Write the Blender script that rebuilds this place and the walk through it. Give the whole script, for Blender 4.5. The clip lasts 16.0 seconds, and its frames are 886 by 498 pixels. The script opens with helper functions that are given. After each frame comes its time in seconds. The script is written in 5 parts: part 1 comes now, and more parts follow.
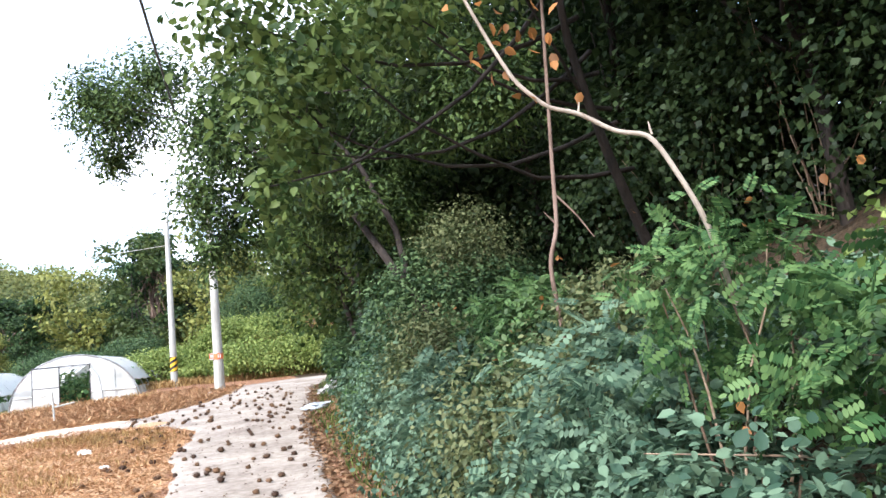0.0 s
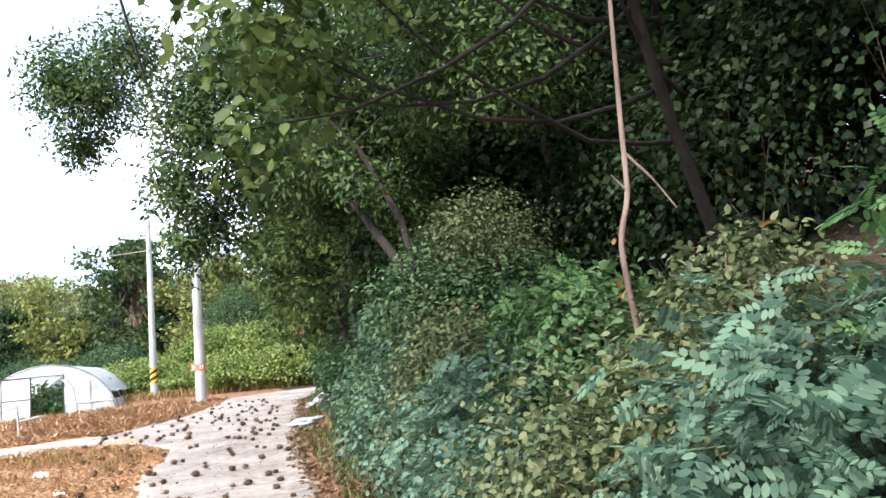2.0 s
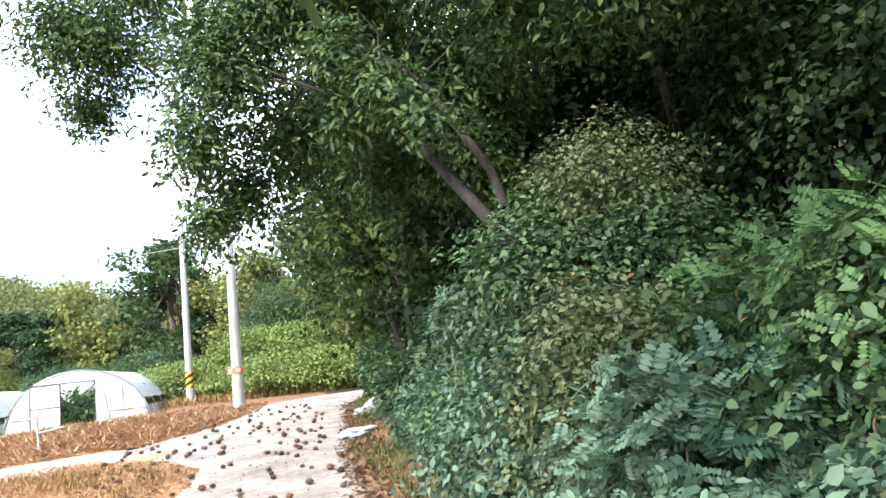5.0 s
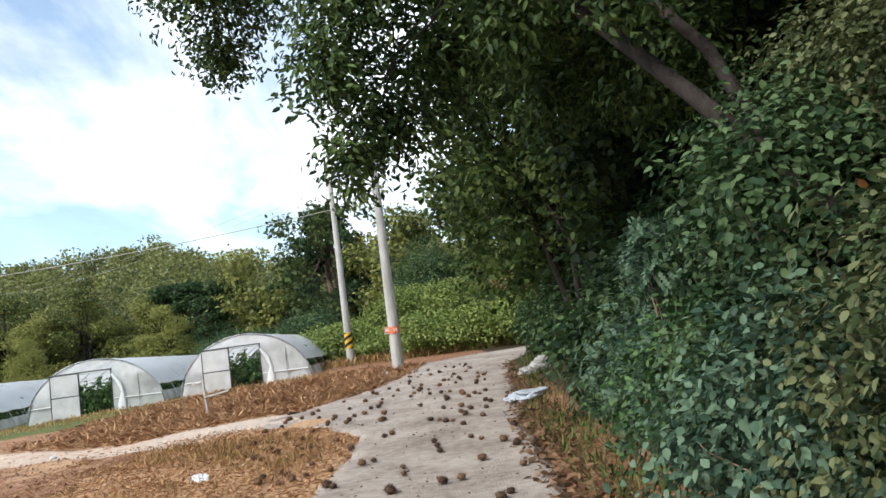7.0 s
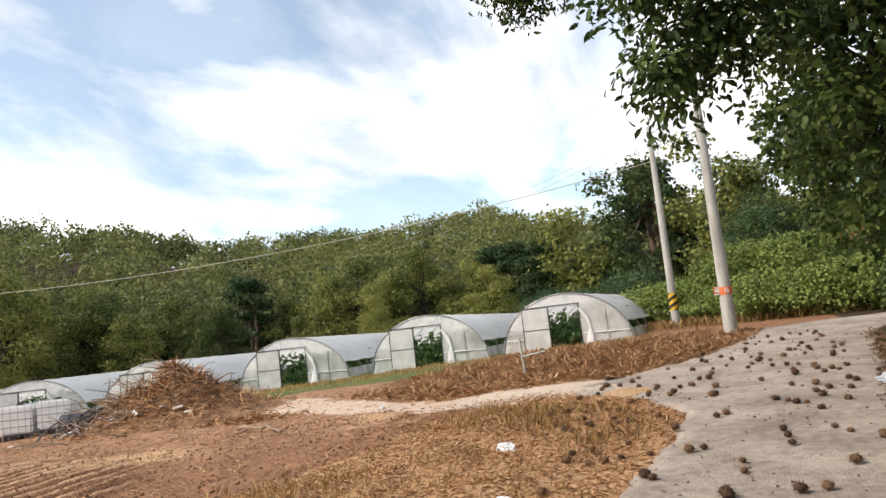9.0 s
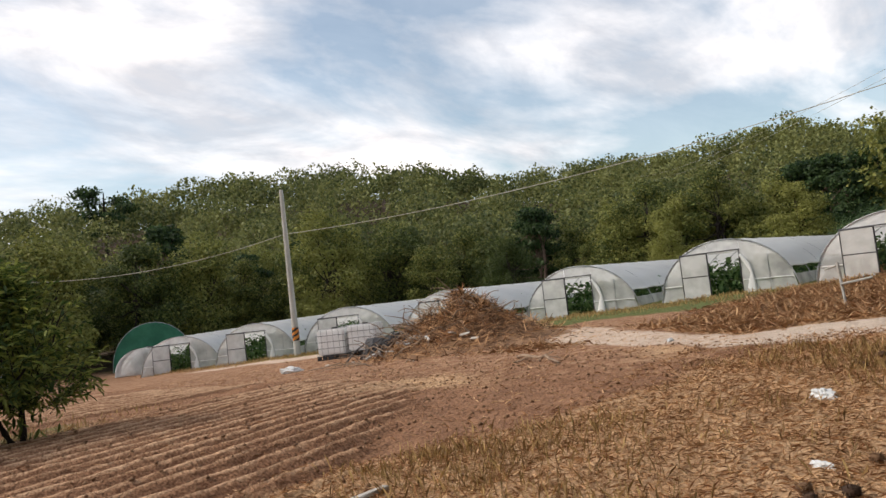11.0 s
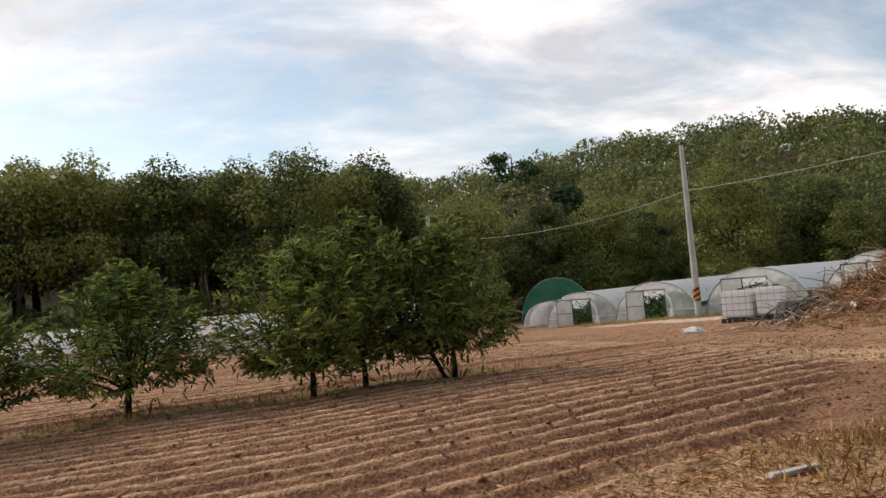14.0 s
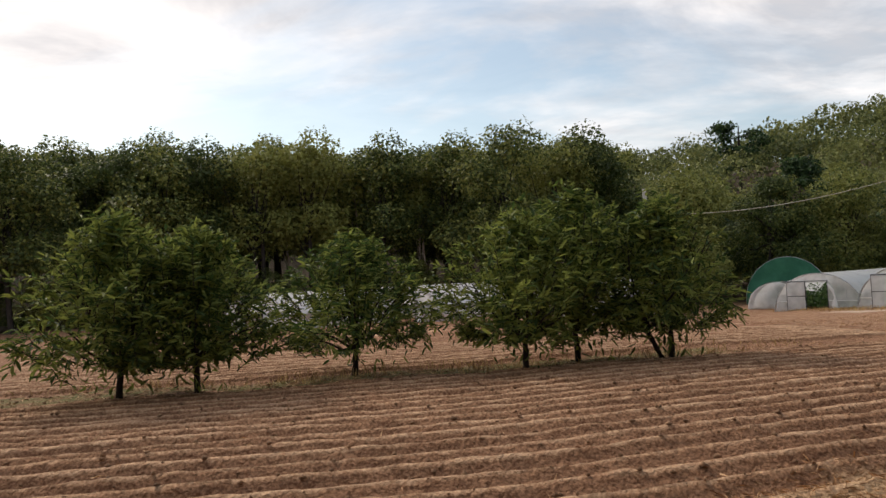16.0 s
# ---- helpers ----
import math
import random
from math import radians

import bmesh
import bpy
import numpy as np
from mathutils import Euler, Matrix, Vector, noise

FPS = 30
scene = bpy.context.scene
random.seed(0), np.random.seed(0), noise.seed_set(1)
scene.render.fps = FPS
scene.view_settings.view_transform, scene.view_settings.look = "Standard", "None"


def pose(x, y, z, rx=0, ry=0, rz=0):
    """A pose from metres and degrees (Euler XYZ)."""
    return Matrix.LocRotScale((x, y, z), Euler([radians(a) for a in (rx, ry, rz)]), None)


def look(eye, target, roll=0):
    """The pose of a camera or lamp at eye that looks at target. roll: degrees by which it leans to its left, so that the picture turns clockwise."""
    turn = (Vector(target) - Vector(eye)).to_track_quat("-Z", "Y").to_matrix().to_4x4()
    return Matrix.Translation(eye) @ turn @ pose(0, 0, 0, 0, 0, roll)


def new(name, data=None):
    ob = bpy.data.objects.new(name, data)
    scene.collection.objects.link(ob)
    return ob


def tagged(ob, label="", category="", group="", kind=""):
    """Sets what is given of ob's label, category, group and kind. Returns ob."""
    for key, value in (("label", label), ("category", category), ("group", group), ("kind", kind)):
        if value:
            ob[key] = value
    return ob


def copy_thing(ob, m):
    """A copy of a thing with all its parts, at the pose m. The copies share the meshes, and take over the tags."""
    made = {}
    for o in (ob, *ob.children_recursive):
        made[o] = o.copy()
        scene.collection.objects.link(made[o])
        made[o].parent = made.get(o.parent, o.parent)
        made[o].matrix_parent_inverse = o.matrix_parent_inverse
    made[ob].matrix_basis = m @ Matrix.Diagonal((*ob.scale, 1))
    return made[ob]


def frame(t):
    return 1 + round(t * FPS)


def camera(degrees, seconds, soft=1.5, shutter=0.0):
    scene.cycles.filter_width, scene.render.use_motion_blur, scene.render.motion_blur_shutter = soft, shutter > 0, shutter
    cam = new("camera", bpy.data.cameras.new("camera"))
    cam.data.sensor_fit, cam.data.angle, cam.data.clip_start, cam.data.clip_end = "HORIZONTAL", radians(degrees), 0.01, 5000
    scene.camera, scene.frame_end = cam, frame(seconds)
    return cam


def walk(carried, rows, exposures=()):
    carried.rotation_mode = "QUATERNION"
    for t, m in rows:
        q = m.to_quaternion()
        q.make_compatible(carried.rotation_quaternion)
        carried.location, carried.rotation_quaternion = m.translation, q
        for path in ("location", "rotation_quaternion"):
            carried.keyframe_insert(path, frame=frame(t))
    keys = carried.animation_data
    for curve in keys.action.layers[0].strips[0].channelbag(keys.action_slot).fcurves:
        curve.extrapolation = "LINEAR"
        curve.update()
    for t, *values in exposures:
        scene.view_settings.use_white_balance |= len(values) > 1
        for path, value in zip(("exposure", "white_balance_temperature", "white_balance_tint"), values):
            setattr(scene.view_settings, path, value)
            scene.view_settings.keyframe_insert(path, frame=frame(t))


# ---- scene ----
cam = camera(60.7, 16.0)
PATH = [
    (0, (-0.369, -0.276, 1.296), (0.141, 1.641, 1.548), -5.6),
    (0.5, (-0.339, 0.107, 1.291), (0.166, 2.021, 1.572), -5.4),
    (1, (-0.334, 0.493, 1.288), (0.180, 2.407, 1.559), -5.3),
    (1.5, (-0.300, 0.852, 1.277), (0.239, 2.759, 1.545), -5.5),
    (2, (-0.296, 1.240, 1.271), (0.246, 3.145, 1.552), -5.4),
    (2.5, (-0.288, 1.639, 1.276), (0.253, 3.548, 1.530), -6.1),
    (3, (-0.255, 1.997, 1.277), (0.224, 3.918, 1.561), -6.4),
    (5.5, (-0.3, 4.125, 1.315), (0.136, 6.055, 1.608), -6.0),
    (6, (-0.287, 4.505, 1.332), (0.058, 6.459, 1.585), -6.0),
    (6.5, (-0.312, 4.89, 1.307), (-0.08, 6.862, 1.546), -6.4),
    (7, (-0.348, 5.312, 1.321), (-0.288, 7.298, 1.547), -7.7),
    (7.5, (-0.38, 5.691, 1.326), (-0.693, 7.651, 1.577), -7.4),
    (8, (-0.433, 6.059, 1.332), (-0.903, 7.986, 1.588), -8.4),
    (8.5, (-0.405, 6.302, 1.333), (-1.03, 8.186, 1.578), -7.4),
    (11, (-0.773, 7.504, 1.278), (-2.179, 8.921, 1.404), -6.6),
    (11.5, (-0.801, 7.522, 1.306), (-2.432, 8.669, 1.458), -6.4),
    (12, (-0.827, 7.497, 1.295), (-2.57, 8.464, 1.456), -6.0),
    (12.5, (-0.855, 7.493, 1.3), (-2.657, 8.348, 1.448), -5.7),
    (13, (-0.87, 7.477, 1.282), (-2.722, 8.217, 1.426), -5.5),
    (13.5, (-0.89, 7.475, 1.284), (-2.783, 8.109, 1.403), -5.2),
    (14, (-0.921, 7.452, 1.272), (-2.843, 7.99, 1.394), -4.9),
    (14.5, (-0.909, 7.437, 1.276), (-2.863, 7.848, 1.389), -4.4),
    (15, (-0.916, 7.429, 1.28), (-2.894, 7.702, 1.393), -3.6),
    (15.5, (-0.933, 7.407, 1.279), (-2.928, 7.501, 1.372), -3.0),
    (16, (-0.958, 7.408, 1.273), (-2.956, 7.394, 1.362), -2.9),
]
walk(cam, [(t, look(eye, target, roll)) for t, eye, target, roll in PATH], [(0, 2.2, 5850, 14), (3, 2.2, 5850, 14), (5.5, 2.45, 5850, 13), (6, 2.45, 5900, 13), (6.5, 1.25, 5950, 11), (7, 1.2, 6100, 11), (7.5, 0.85, 6100, 10), (8, 1.05, 6700, 12), (8.5, 1.15, 6850, 14), (11, 0.62, 6900, 15), (13, 0.55, 7000, 15), (16, 0.42, 7000, 15)])

# ---- light ----
SUN_ELEV, SUN_AZ = radians(40), radians(132)      # azimuth counted from +y towards -x
sun_dir = Vector((-math.sin(SUN_AZ) * math.cos(SUN_ELEV), math.cos(SUN_AZ) * math.cos(SUN_ELEV), math.sin(SUN_ELEV)))
sun = new("sun", bpy.data.lights.new("sun", "SUN"))
sun.data.energy, sun.data.angle, sun.data.color = 1.5, radians(14), (1.0, 0.93, 0.83)
sun.matrix_world = look(sun_dir * 100, (0, 0, 0))

world = bpy.data.worlds.new("sky")
scene.world = world
world.use_nodes = True
wt = world.node_tree
wt.nodes.clear()


def node(tree, kind, **values):
    n = tree.nodes.new(kind)
    for key, value in values.items():
        n.inputs[key.replace("_", " ")].default_value = value
    return n


def build_sky():
    sky = wt.nodes.new("ShaderNodeTexSky")
    sky.sky_type, sky.sun_disc = "NISHITA", False
    sky.sun_elevation, sky.sun_rotation = SUN_ELEV, -SUN_AZ
    sky.air_density, sky.dust_density = 1.0, 1.0
    co = wt.nodes.new("ShaderNodeTexCoord")
    sep = wt.nodes.new("ShaderNodeSeparateXYZ")
    wt.links.new(co.outputs["Generated"], sep.inputs[0])
    # clouds lie on a flat layer: the view direction divided by its height
    up = node(wt, "ShaderNodeMath"); up.operation = "MAXIMUM"; up.inputs[1].default_value = 0.0
    wt.links.new(sep.outputs["Z"], up.inputs[0])
    lift = node(wt, "ShaderNodeMath"); lift.operation = "ADD"; lift.inputs[1].default_value = 0.22
    wt.links.new(up.outputs[0], lift.inputs[0])
    div = wt.nodes.new("ShaderNodeVectorMath"); div.operation = "DIVIDE"
    comb = wt.nodes.new("ShaderNodeCombineXYZ")
    for i in range(3):
        wt.links.new(lift.outputs[0], comb.inputs[i])
    wt.links.new(co.outputs["Generated"], div.inputs[0]); wt.links.new(comb.outputs[0], div.inputs[1])
    mp = wt.nodes.new("ShaderNodeMapping")
    mp.inputs["Location"].default_value, mp.inputs["Rotation"].default_value = CLOUD_SHIFT, (0, 0, radians(25))
    mp.inputs["Scale"].default_value = (1.0, 0.55, 1.0)
    wt.links.new(div.outputs[0], mp.inputs["Vector"])
    big = node(wt, "ShaderNodeTexNoise", Scale=1.6, Detail=9.0, Roughness=0.55, Distortion=0.35)
    wt.links.new(mp.outputs[0], big.inputs["Vector"])
    ramp = wt.nodes.new("ShaderNodeValToRGB")
    ramp.color_ramp.elements[0].position, ramp.color_ramp.elements[1].position = 0.43, 0.62
    ramp.color_ramp.elements[0].color, ramp.color_ramp.elements[1].color = (0.16, 0.16, 0.16, 1), (1, 1, 1, 1)
    wt.links.new(big.outputs["Fac"], ramp.inputs[0])
    mix = wt.nodes.new("ShaderNodeMix"); mix.data_type = "RGBA"
    veil = node(wt, "ShaderNodeTexNoise", Scale=2.6, Detail=6.0, Roughness=0.6, Distortion=0.5)
    wt.links.new(mp.outputs[0], veil.inputs["Vector"])
    tone = wt.nodes.new("ShaderNodeMix"); tone.data_type = "RGBA"
    tone.inputs["A"].default_value, tone.inputs["B"].default_value = CLOUD_GREY, CLOUD_WHITE
    soft = wt.nodes.new("ShaderNodeMapRange")
    soft.inputs["From Min"].default_value, soft.inputs["From Max"].default_value = 0.36, 0.58
    wt.links.new(veil.outputs["Fac"], soft.inputs["Value"]); wt.links.new(soft.outputs[0], tone.inputs["Factor"])
    wt.links.new(tone.outputs["Result"], mix.inputs["B"])
    wt.links.new(ramp.outputs[0], mix.inputs["Factor"]); gain = wt.nodes.new("ShaderNodeVectorMath"); gain.operation = "MULTIPLY"
    gain.inputs[1].default_value = SKY_GAIN
    wt.links.new(sky.outputs[0], gain.inputs[0]); wt.links.new(gain.outputs[0], mix.inputs["A"])
    bg = node(wt, "ShaderNodeBackground", Strength=SKY_STRENGTH)
    wt.links.new(mix.outputs["Result"], bg.inputs["Color"])
    out = wt.nodes.new("ShaderNodeOutputWorld")
    wt.links.new(bg.outputs[0], out.inputs[0])


CLOUD_GREY = (4.0, 4.2, 4.5, 1)
CLOUD_SHIFT, CLOUD_WHITE, SKY_STRENGTH, SKY_GAIN = (0.3, 0.1, 0.0), (6.6, 6.7, 6.8, 1), 0.125, (0.80, 0.86, 0.80)
build_sky()


# ---- materials ----
def material(name, colors, rough=0.8, scale=4.0, bump=0.3, bump_scale=40.0, translucent=0.0, island=0.0, objects=0.0, metallic=0.0, detail=6.0, stretch=(1, 1, 1), big=0.35, gloss=0.4):
    """Two colours mixed by fine and coarse noise; island and objects vary the brightness leaf by leaf and thing by thing."""
    m = bpy.data.materials.new(name)
    m.use_nodes = True
    t = m.node_tree
    bsdf = t.nodes["Principled BSDF"]
    bsdf.inputs["Roughness"].default_value, bsdf.inputs["Metallic"].default_value = rough, metallic
    bsdf.inputs["Specular IOR Level"].default_value = gloss
    co = t.nodes.new("ShaderNodeTexCoord")
    mp = t.nodes.new("ShaderNodeMapping")
    mp.inputs["Scale"].default_value = stretch
    geo = t.nodes.new("ShaderNodeNewGeometry")
    t.links.new(geo.outputs["Position"], mp.inputs["Vector"])
    fine = node(t, "ShaderNodeTexNoise", Scale=scale, Detail=detail, Roughness=0.62)
    coarse = node(t, "ShaderNodeTexNoise", Scale=scale * 0.13, Detail=3.0)
    t.links.new(mp.outputs[0], fine.inputs["Vector"]); t.links.new(mp.outputs[0], coarse.inputs["Vector"])
    blend = t.nodes.new("ShaderNodeMix")
    blend.inputs["Factor"].default_value = big
    t.links.new(fine.outputs["Fac"], blend.inputs["A"]); t.links.new(coarse.outputs["Fac"], blend.inputs["B"])
    ramp = t.nodes.new("ShaderNodeValToRGB")
    e = ramp.color_ramp.elements
    e[0].position, e[1].position = 0.38, 0.62
    e[0].color, e[1].color = (*colors[0], 1), (*colors[1], 1)
    for i, c in enumerate(colors[2:]):
        k = e.new(0.5 + 0.06 * i)
        k.color = (*c, 1)
    last = ramp.outputs[0]
    value = blend.outputs["Result"]
    if island or objects:
        # each leaf or thing shifts along the ramp
        info = t.nodes.new("ShaderNodeObjectInfo")
        for src, amount in ((geo.outputs["Random Per Island"], island), (info.outputs["Random"], objects)):
            if amount:
                ma = t.nodes.new("ShaderNodeMath"); ma.operation = "MULTIPLY_ADD"
                ma.inputs[1].default_value, ma.inputs[2].default_value = amount, -amount / 2
                t.links.new(src, ma.inputs[0])
                ad = t.nodes.new("ShaderNodeMath"); ad.operation = "ADD"
                t.links.new(ma.outputs[0], ad.inputs[0]); t.links.new(value, ad.inputs[1])
                value = ad.outputs[0]
    t.links.new(value, ramp.inputs[0])
    t.links.new(last, bsdf.inputs["Base Color"])
    if bump:
        bn = node(t, "ShaderNodeTexNoise", Scale=bump_scale, Detail=4.0)
        t.links.new(mp.outputs[0], bn.inputs["Vector"])
        b = node(t, "ShaderNodeBump", Strength=bump, Distance=0.02)
        t.links.new(bn.outputs["Fac"], b.inputs["Height"]); t.links.new(b.outputs[0], bsdf.inputs["Normal"])
    if translucent:
        tr = t.nodes.new("ShaderNodeBsdfTranslucent")
        t.links.new(last, tr.inputs["Color"])
        mixs = node(t, "ShaderNodeMixShader", Fac=translucent)
        t.links.new(bsdf.outputs[0], mixs.inputs[1]); t.links.new(tr.outputs[0], mixs.inputs[2])
        t.links.new(mixs.outputs[0], t.nodes["Material Output"].inputs["Surface"])
    return m


def leafy(name, dark, light, accent=None, island=0.5, rough=0.55, translucent=0.3, objects=0.0, scale=1.5):
    return material(name, [dark, light] + ([accent] if accent else []), rough=rough, scale=scale, bump=0, translucent=translucent, island=island, objects=objects, gloss=0.22)


M = {
    "leaf_green": leafy("leaf_green", (0.028, 0.062, 0.024), (0.12, 0.185, 0.075)),
    "leaf_blue": leafy("leaf_blue", (0.045, 0.09, 0.055), (0.165, 0.25, 0.155)),
    "leaf_olive": leafy("leaf_olive", (0.05, 0.072, 0.026), (0.185, 0.205, 0.09)),
    "leaf_fresh": leafy("leaf_fresh", (0.042, 0.10, 0.032), (0.14, 0.235, 0.078)),
    "leaf_yellow": leafy("leaf_yellow", (0.12, 0.175, 0.04), (0.33, 0.39, 0.11)),
    "leaf_rust": leafy("leaf_rust", (0.16, 0.07, 0.02), (0.45, 0.20, 0.06)),
    "leaf_litter": leafy("leaf_litter", (0.12, 0.065, 0.034), (0.33, 0.20, 0.11)),
    "leaf_oak": leafy("leaf_oak", (0.032, 0.06, 0.02), (0.115, 0.175, 0.05)),
    # green set far below the other leaves, shade under the canopy put into it
    "leaf_shade_tint": leafy("leaf_shade_tint", (0.016, 0.033, 0.013), (0.048, 0.078, 0.026)),
    "leaf_orchard": leafy("leaf_orchard", (0.05, 0.09, 0.022), (0.26, 0.30, 0.07), translucent=0.45),
    "leaf_bough": leafy("leaf_bough", (0.036, 0.068, 0.018), (0.13, 0.18, 0.048), translucent=0.4),
    "leaf_wood": leafy("leaf_wood", (0.06, 0.085, 0.024), (0.26, 0.265, 0.07), (0.145, 0.175, 0.045), objects=0.5, scale=0.35),
    "leaf_hill": leafy("leaf_hill", (0.07, 0.095, 0.034), (0.25, 0.26, 0.085), island=0.25, scale=0.12),
    "leaf_pine": leafy("leaf_pine", (0.018, 0.042, 0.016), (0.065, 0.11, 0.035)),
    "bark": material("bark", [(0.014, 0.0105, 0.0085), (0.046, 0.034, 0.027)], rough=0.9, scale=9, bump=0.8, stretch=(1, 1, 0.25)),
    "bark_pale": material("bark_pale", [(0.22, 0.17, 0.13), (0.46, 0.39, 0.32)], rough=0.85, scale=9, bump=0.5, stretch=(1, 1, 0.3)),
    "bark_red": material("bark_red", [(0.12, 0.075, 0.055), (0.27, 0.19, 0.15)], rough=0.9, scale=9, bump=0.7, stretch=(1, 1, 0.3)),
    "concrete_road": material("concrete_road", [(0.25, 0.20, 0.16), (0.48, 0.41, 0.345), (0.37, 0.31, 0.255)], rough=0.9, scale=9, bump=0.9, bump_scale=45, detail=5, big=0.5),
    "concrete_pole": material("concrete_pole", [(0.33, 0.32, 0.29), (0.52, 0.51, 0.47)], rough=0.85, scale=3, bump=0.25, stretch=(1, 1, 0.3)),
    "yellow_paint": material("yellow_paint", [(0.62, 0.36, 0.02), (0.80, 0.50, 0.04)], rough=0.5, scale=8, bump=0.05),
    "orange_paint": material("orange_paint", [(0.60, 0.20, 0.03), (0.75, 0.28, 0.05)], rough=0.5, scale=8, bump=0.05),
    "black_paint": material("black_paint", [(0.012, 0.012, 0.012), (0.03, 0.03, 0.03)], rough=0.6, scale=8, bump=0.05),
    "white_sheet": material("white_sheet", [(0.62, 0.63, 0.62), (0.80, 0.81, 0.80)], rough=0.4, scale=1.5, bump=0.4, bump_scale=6),
    "roof_film": material("roof_film", [(0.80, 0.81, 0.81), (0.92, 0.93, 0.92)], rough=0.35, scale=1.2, bump=0.35, bump_scale=5, translucent=0.42, stretch=(1, 0.2, 1)),
    "steel_pipe": material("steel_pipe", [(0.30, 0.31, 0.32), (0.52, 0.53, 0.54)], rough=0.4, scale=10, bump=0.05, metallic=0.8),
    "dark_pipe": material("dark_pipe", [(0.03, 0.03, 0.032), (0.08, 0.08, 0.085)], rough=0.5, scale=10, bump=0.1),
    "green_sheet": material("green_sheet", [(0.02, 0.13, 0.075), (0.05, 0.23, 0.14)], rough=0.55, scale=1.0, bump=0.3, bump_scale=6),
    "black_sheet": material("black_sheet", [(0.012, 0.012, 0.014), (0.04, 0.04, 0.045)], rough=0.6, scale=3, bump=0.3),
    "tank_plastic": material("tank_plastic", [(0.86, 0.87, 0.86), (0.93, 0.94, 0.93)], rough=0.45, scale=3, bump=0.1, translucent=0.1),
    "pallet_dark": material("pallet_dark", [(0.025, 0.025, 0.027), (0.06, 0.06, 0.06)], rough=0.7, scale=8, bump=0.1),
    "straw": material("straw", [(0.36, 0.18, 0.08), (0.76, 0.48, 0.26)], rough=0.9, scale=2.0, bump=0, island=0.7),
    "dry_weed": material("dry_weed", [(0.43, 0.245, 0.13), (0.72, 0.48, 0.28)], rough=0.9, scale=1.0, bump=0, island=0.6),
    "grass_mixed": material("grass_mixed", [(0.30, 0.18, 0.07), (0.58, 0.40, 0.17)], rough=0.85, scale=0.9, bump=0, island=0.6, translucent=0.2),
    "grass_green": material("grass_green", [(0.05, 0.11, 0.02), (0.22, 0.27, 0.07)], rough=0.8, scale=1.5, bump=0, island=0.6, translucent=0.25),
    "twig": material("twig", [(0.13, 0.085, 0.055), (0.36, 0.26, 0.18)], rough=0.9, scale=6, bump=0.2, island=0.6),
    "heap_soil": material("heap_soil", [(0.15, 0.08, 0.042), (0.38, 0.22, 0.12)], rough=0.95, scale=4, bump=0.9, bump_scale=25),
    "debris": material("debris", [(0.13, 0.07, 0.036), (0.60, 0.35, 0.175)], rough=0.95, scale=3, bump=0, island=0.8),
    "burr": material("burr", [(0.055, 0.03, 0.018), (0.17, 0.095, 0.05)], rough=0.9, scale=60, bump=0.4, objects=0.4),
    "bag_blue": material("bag_blue", [(0.40, 0.45, 0.50), (0.62, 0.66, 0.70)], rough=0.4, scale=8, bump=0.5, bump_scale=12),
    "sack_grey": material("sack_grey", [(0.28, 0.27, 0.25), (0.55, 0.54, 0.50)], rough=0.8, scale=8, bump=0.6, bump_scale=14),
    "wire": material("wire", [(0.03, 0.03, 0.03), (0.08, 0.08, 0.08)], rough=0.6, bump=0),
    "wire_pale": material("wire_pale", [(0.38, 0.36, 0.30), (0.50, 0.48, 0.40)], rough=0.6, bump=0),
    "tape_red": material("tape_red", [(0.62, 0.13, 0.05), (0.80, 0.22, 0.08)], rough=0.5, scale=8, bump=0.1),
    "stone": material("stone", [(0.42, 0.38, 0.33), (0.62, 0.58, 0.52)], rough=0.9, scale=12, bump=0.5),
}


def film_material():
    """Thin milky greenhouse film: part of the light goes straight through."""
    m = bpy.data.materials.new("clear_film")
    m.use_nodes = True
    t = m.node_tree
    bsdf = t.nodes["Principled BSDF"]
    bsdf.inputs["Base Color"].default_value, bsdf.inputs["Roughness"].default_value = (0.74, 0.75, 0.73, 1), 0.35
    clear = t.nodes.new("ShaderNodeBsdfTransparent")
    geo = t.nodes.new("ShaderNodeNewGeometry")
    n = node(t, "ShaderNodeTexNoise", Scale=1.4, Detail=5.0)
    t.links.new(geo.outputs["Position"], n.inputs["Vector"])
    ramp = t.nodes.new("ShaderNodeMapRange")
    for key, value in (("From Min", 0.35), ("From Max", 0.65), ("To Min", 0.42), ("To Max", 0.70)):
        ramp.inputs[key].default_value = value
    t.links.new(n.outputs["Fac"], ramp.inputs["Value"])
    bn = node(t, "ShaderNodeBump", Strength=0.4, Distance=0.03)
    t.links.new(n.outputs["Fac"], bn.inputs["Height"]); t.links.new(bn.outputs[0], bsdf.inputs["Normal"])
    mixs = t.nodes.new("ShaderNodeMixShader")
    t.links.new(ramp.outputs[0], mixs.inputs["Fac"])
    t.links.new(clear.outputs[0], mixs.inputs[1]); t.links.new(bsdf.outputs[0], mixs.inputs[2])
    t.links.new(mixs.outputs[0], t.nodes["Material Output"].inputs["Surface"])
    return m


M["clear_film"] = film_material()


# ---- lie of the land ----
def smooth(a, b, v):
    u = np.clip((np.asarray(v, float) - a) / (b - a), 0, 1)
    return u * u * (3 - 2 * u)


def wob(x, y, s, seed=0.0):
    """Cheap smooth wobble between about -1 and 1."""
    return (np.sin(x * s + 1.3 * np.sin(y * s * 0.7 + seed)) + np.sin(y * s * 1.1 + 1.7 * np.sin(x * s * 0.6 + 2 * seed))) / 2


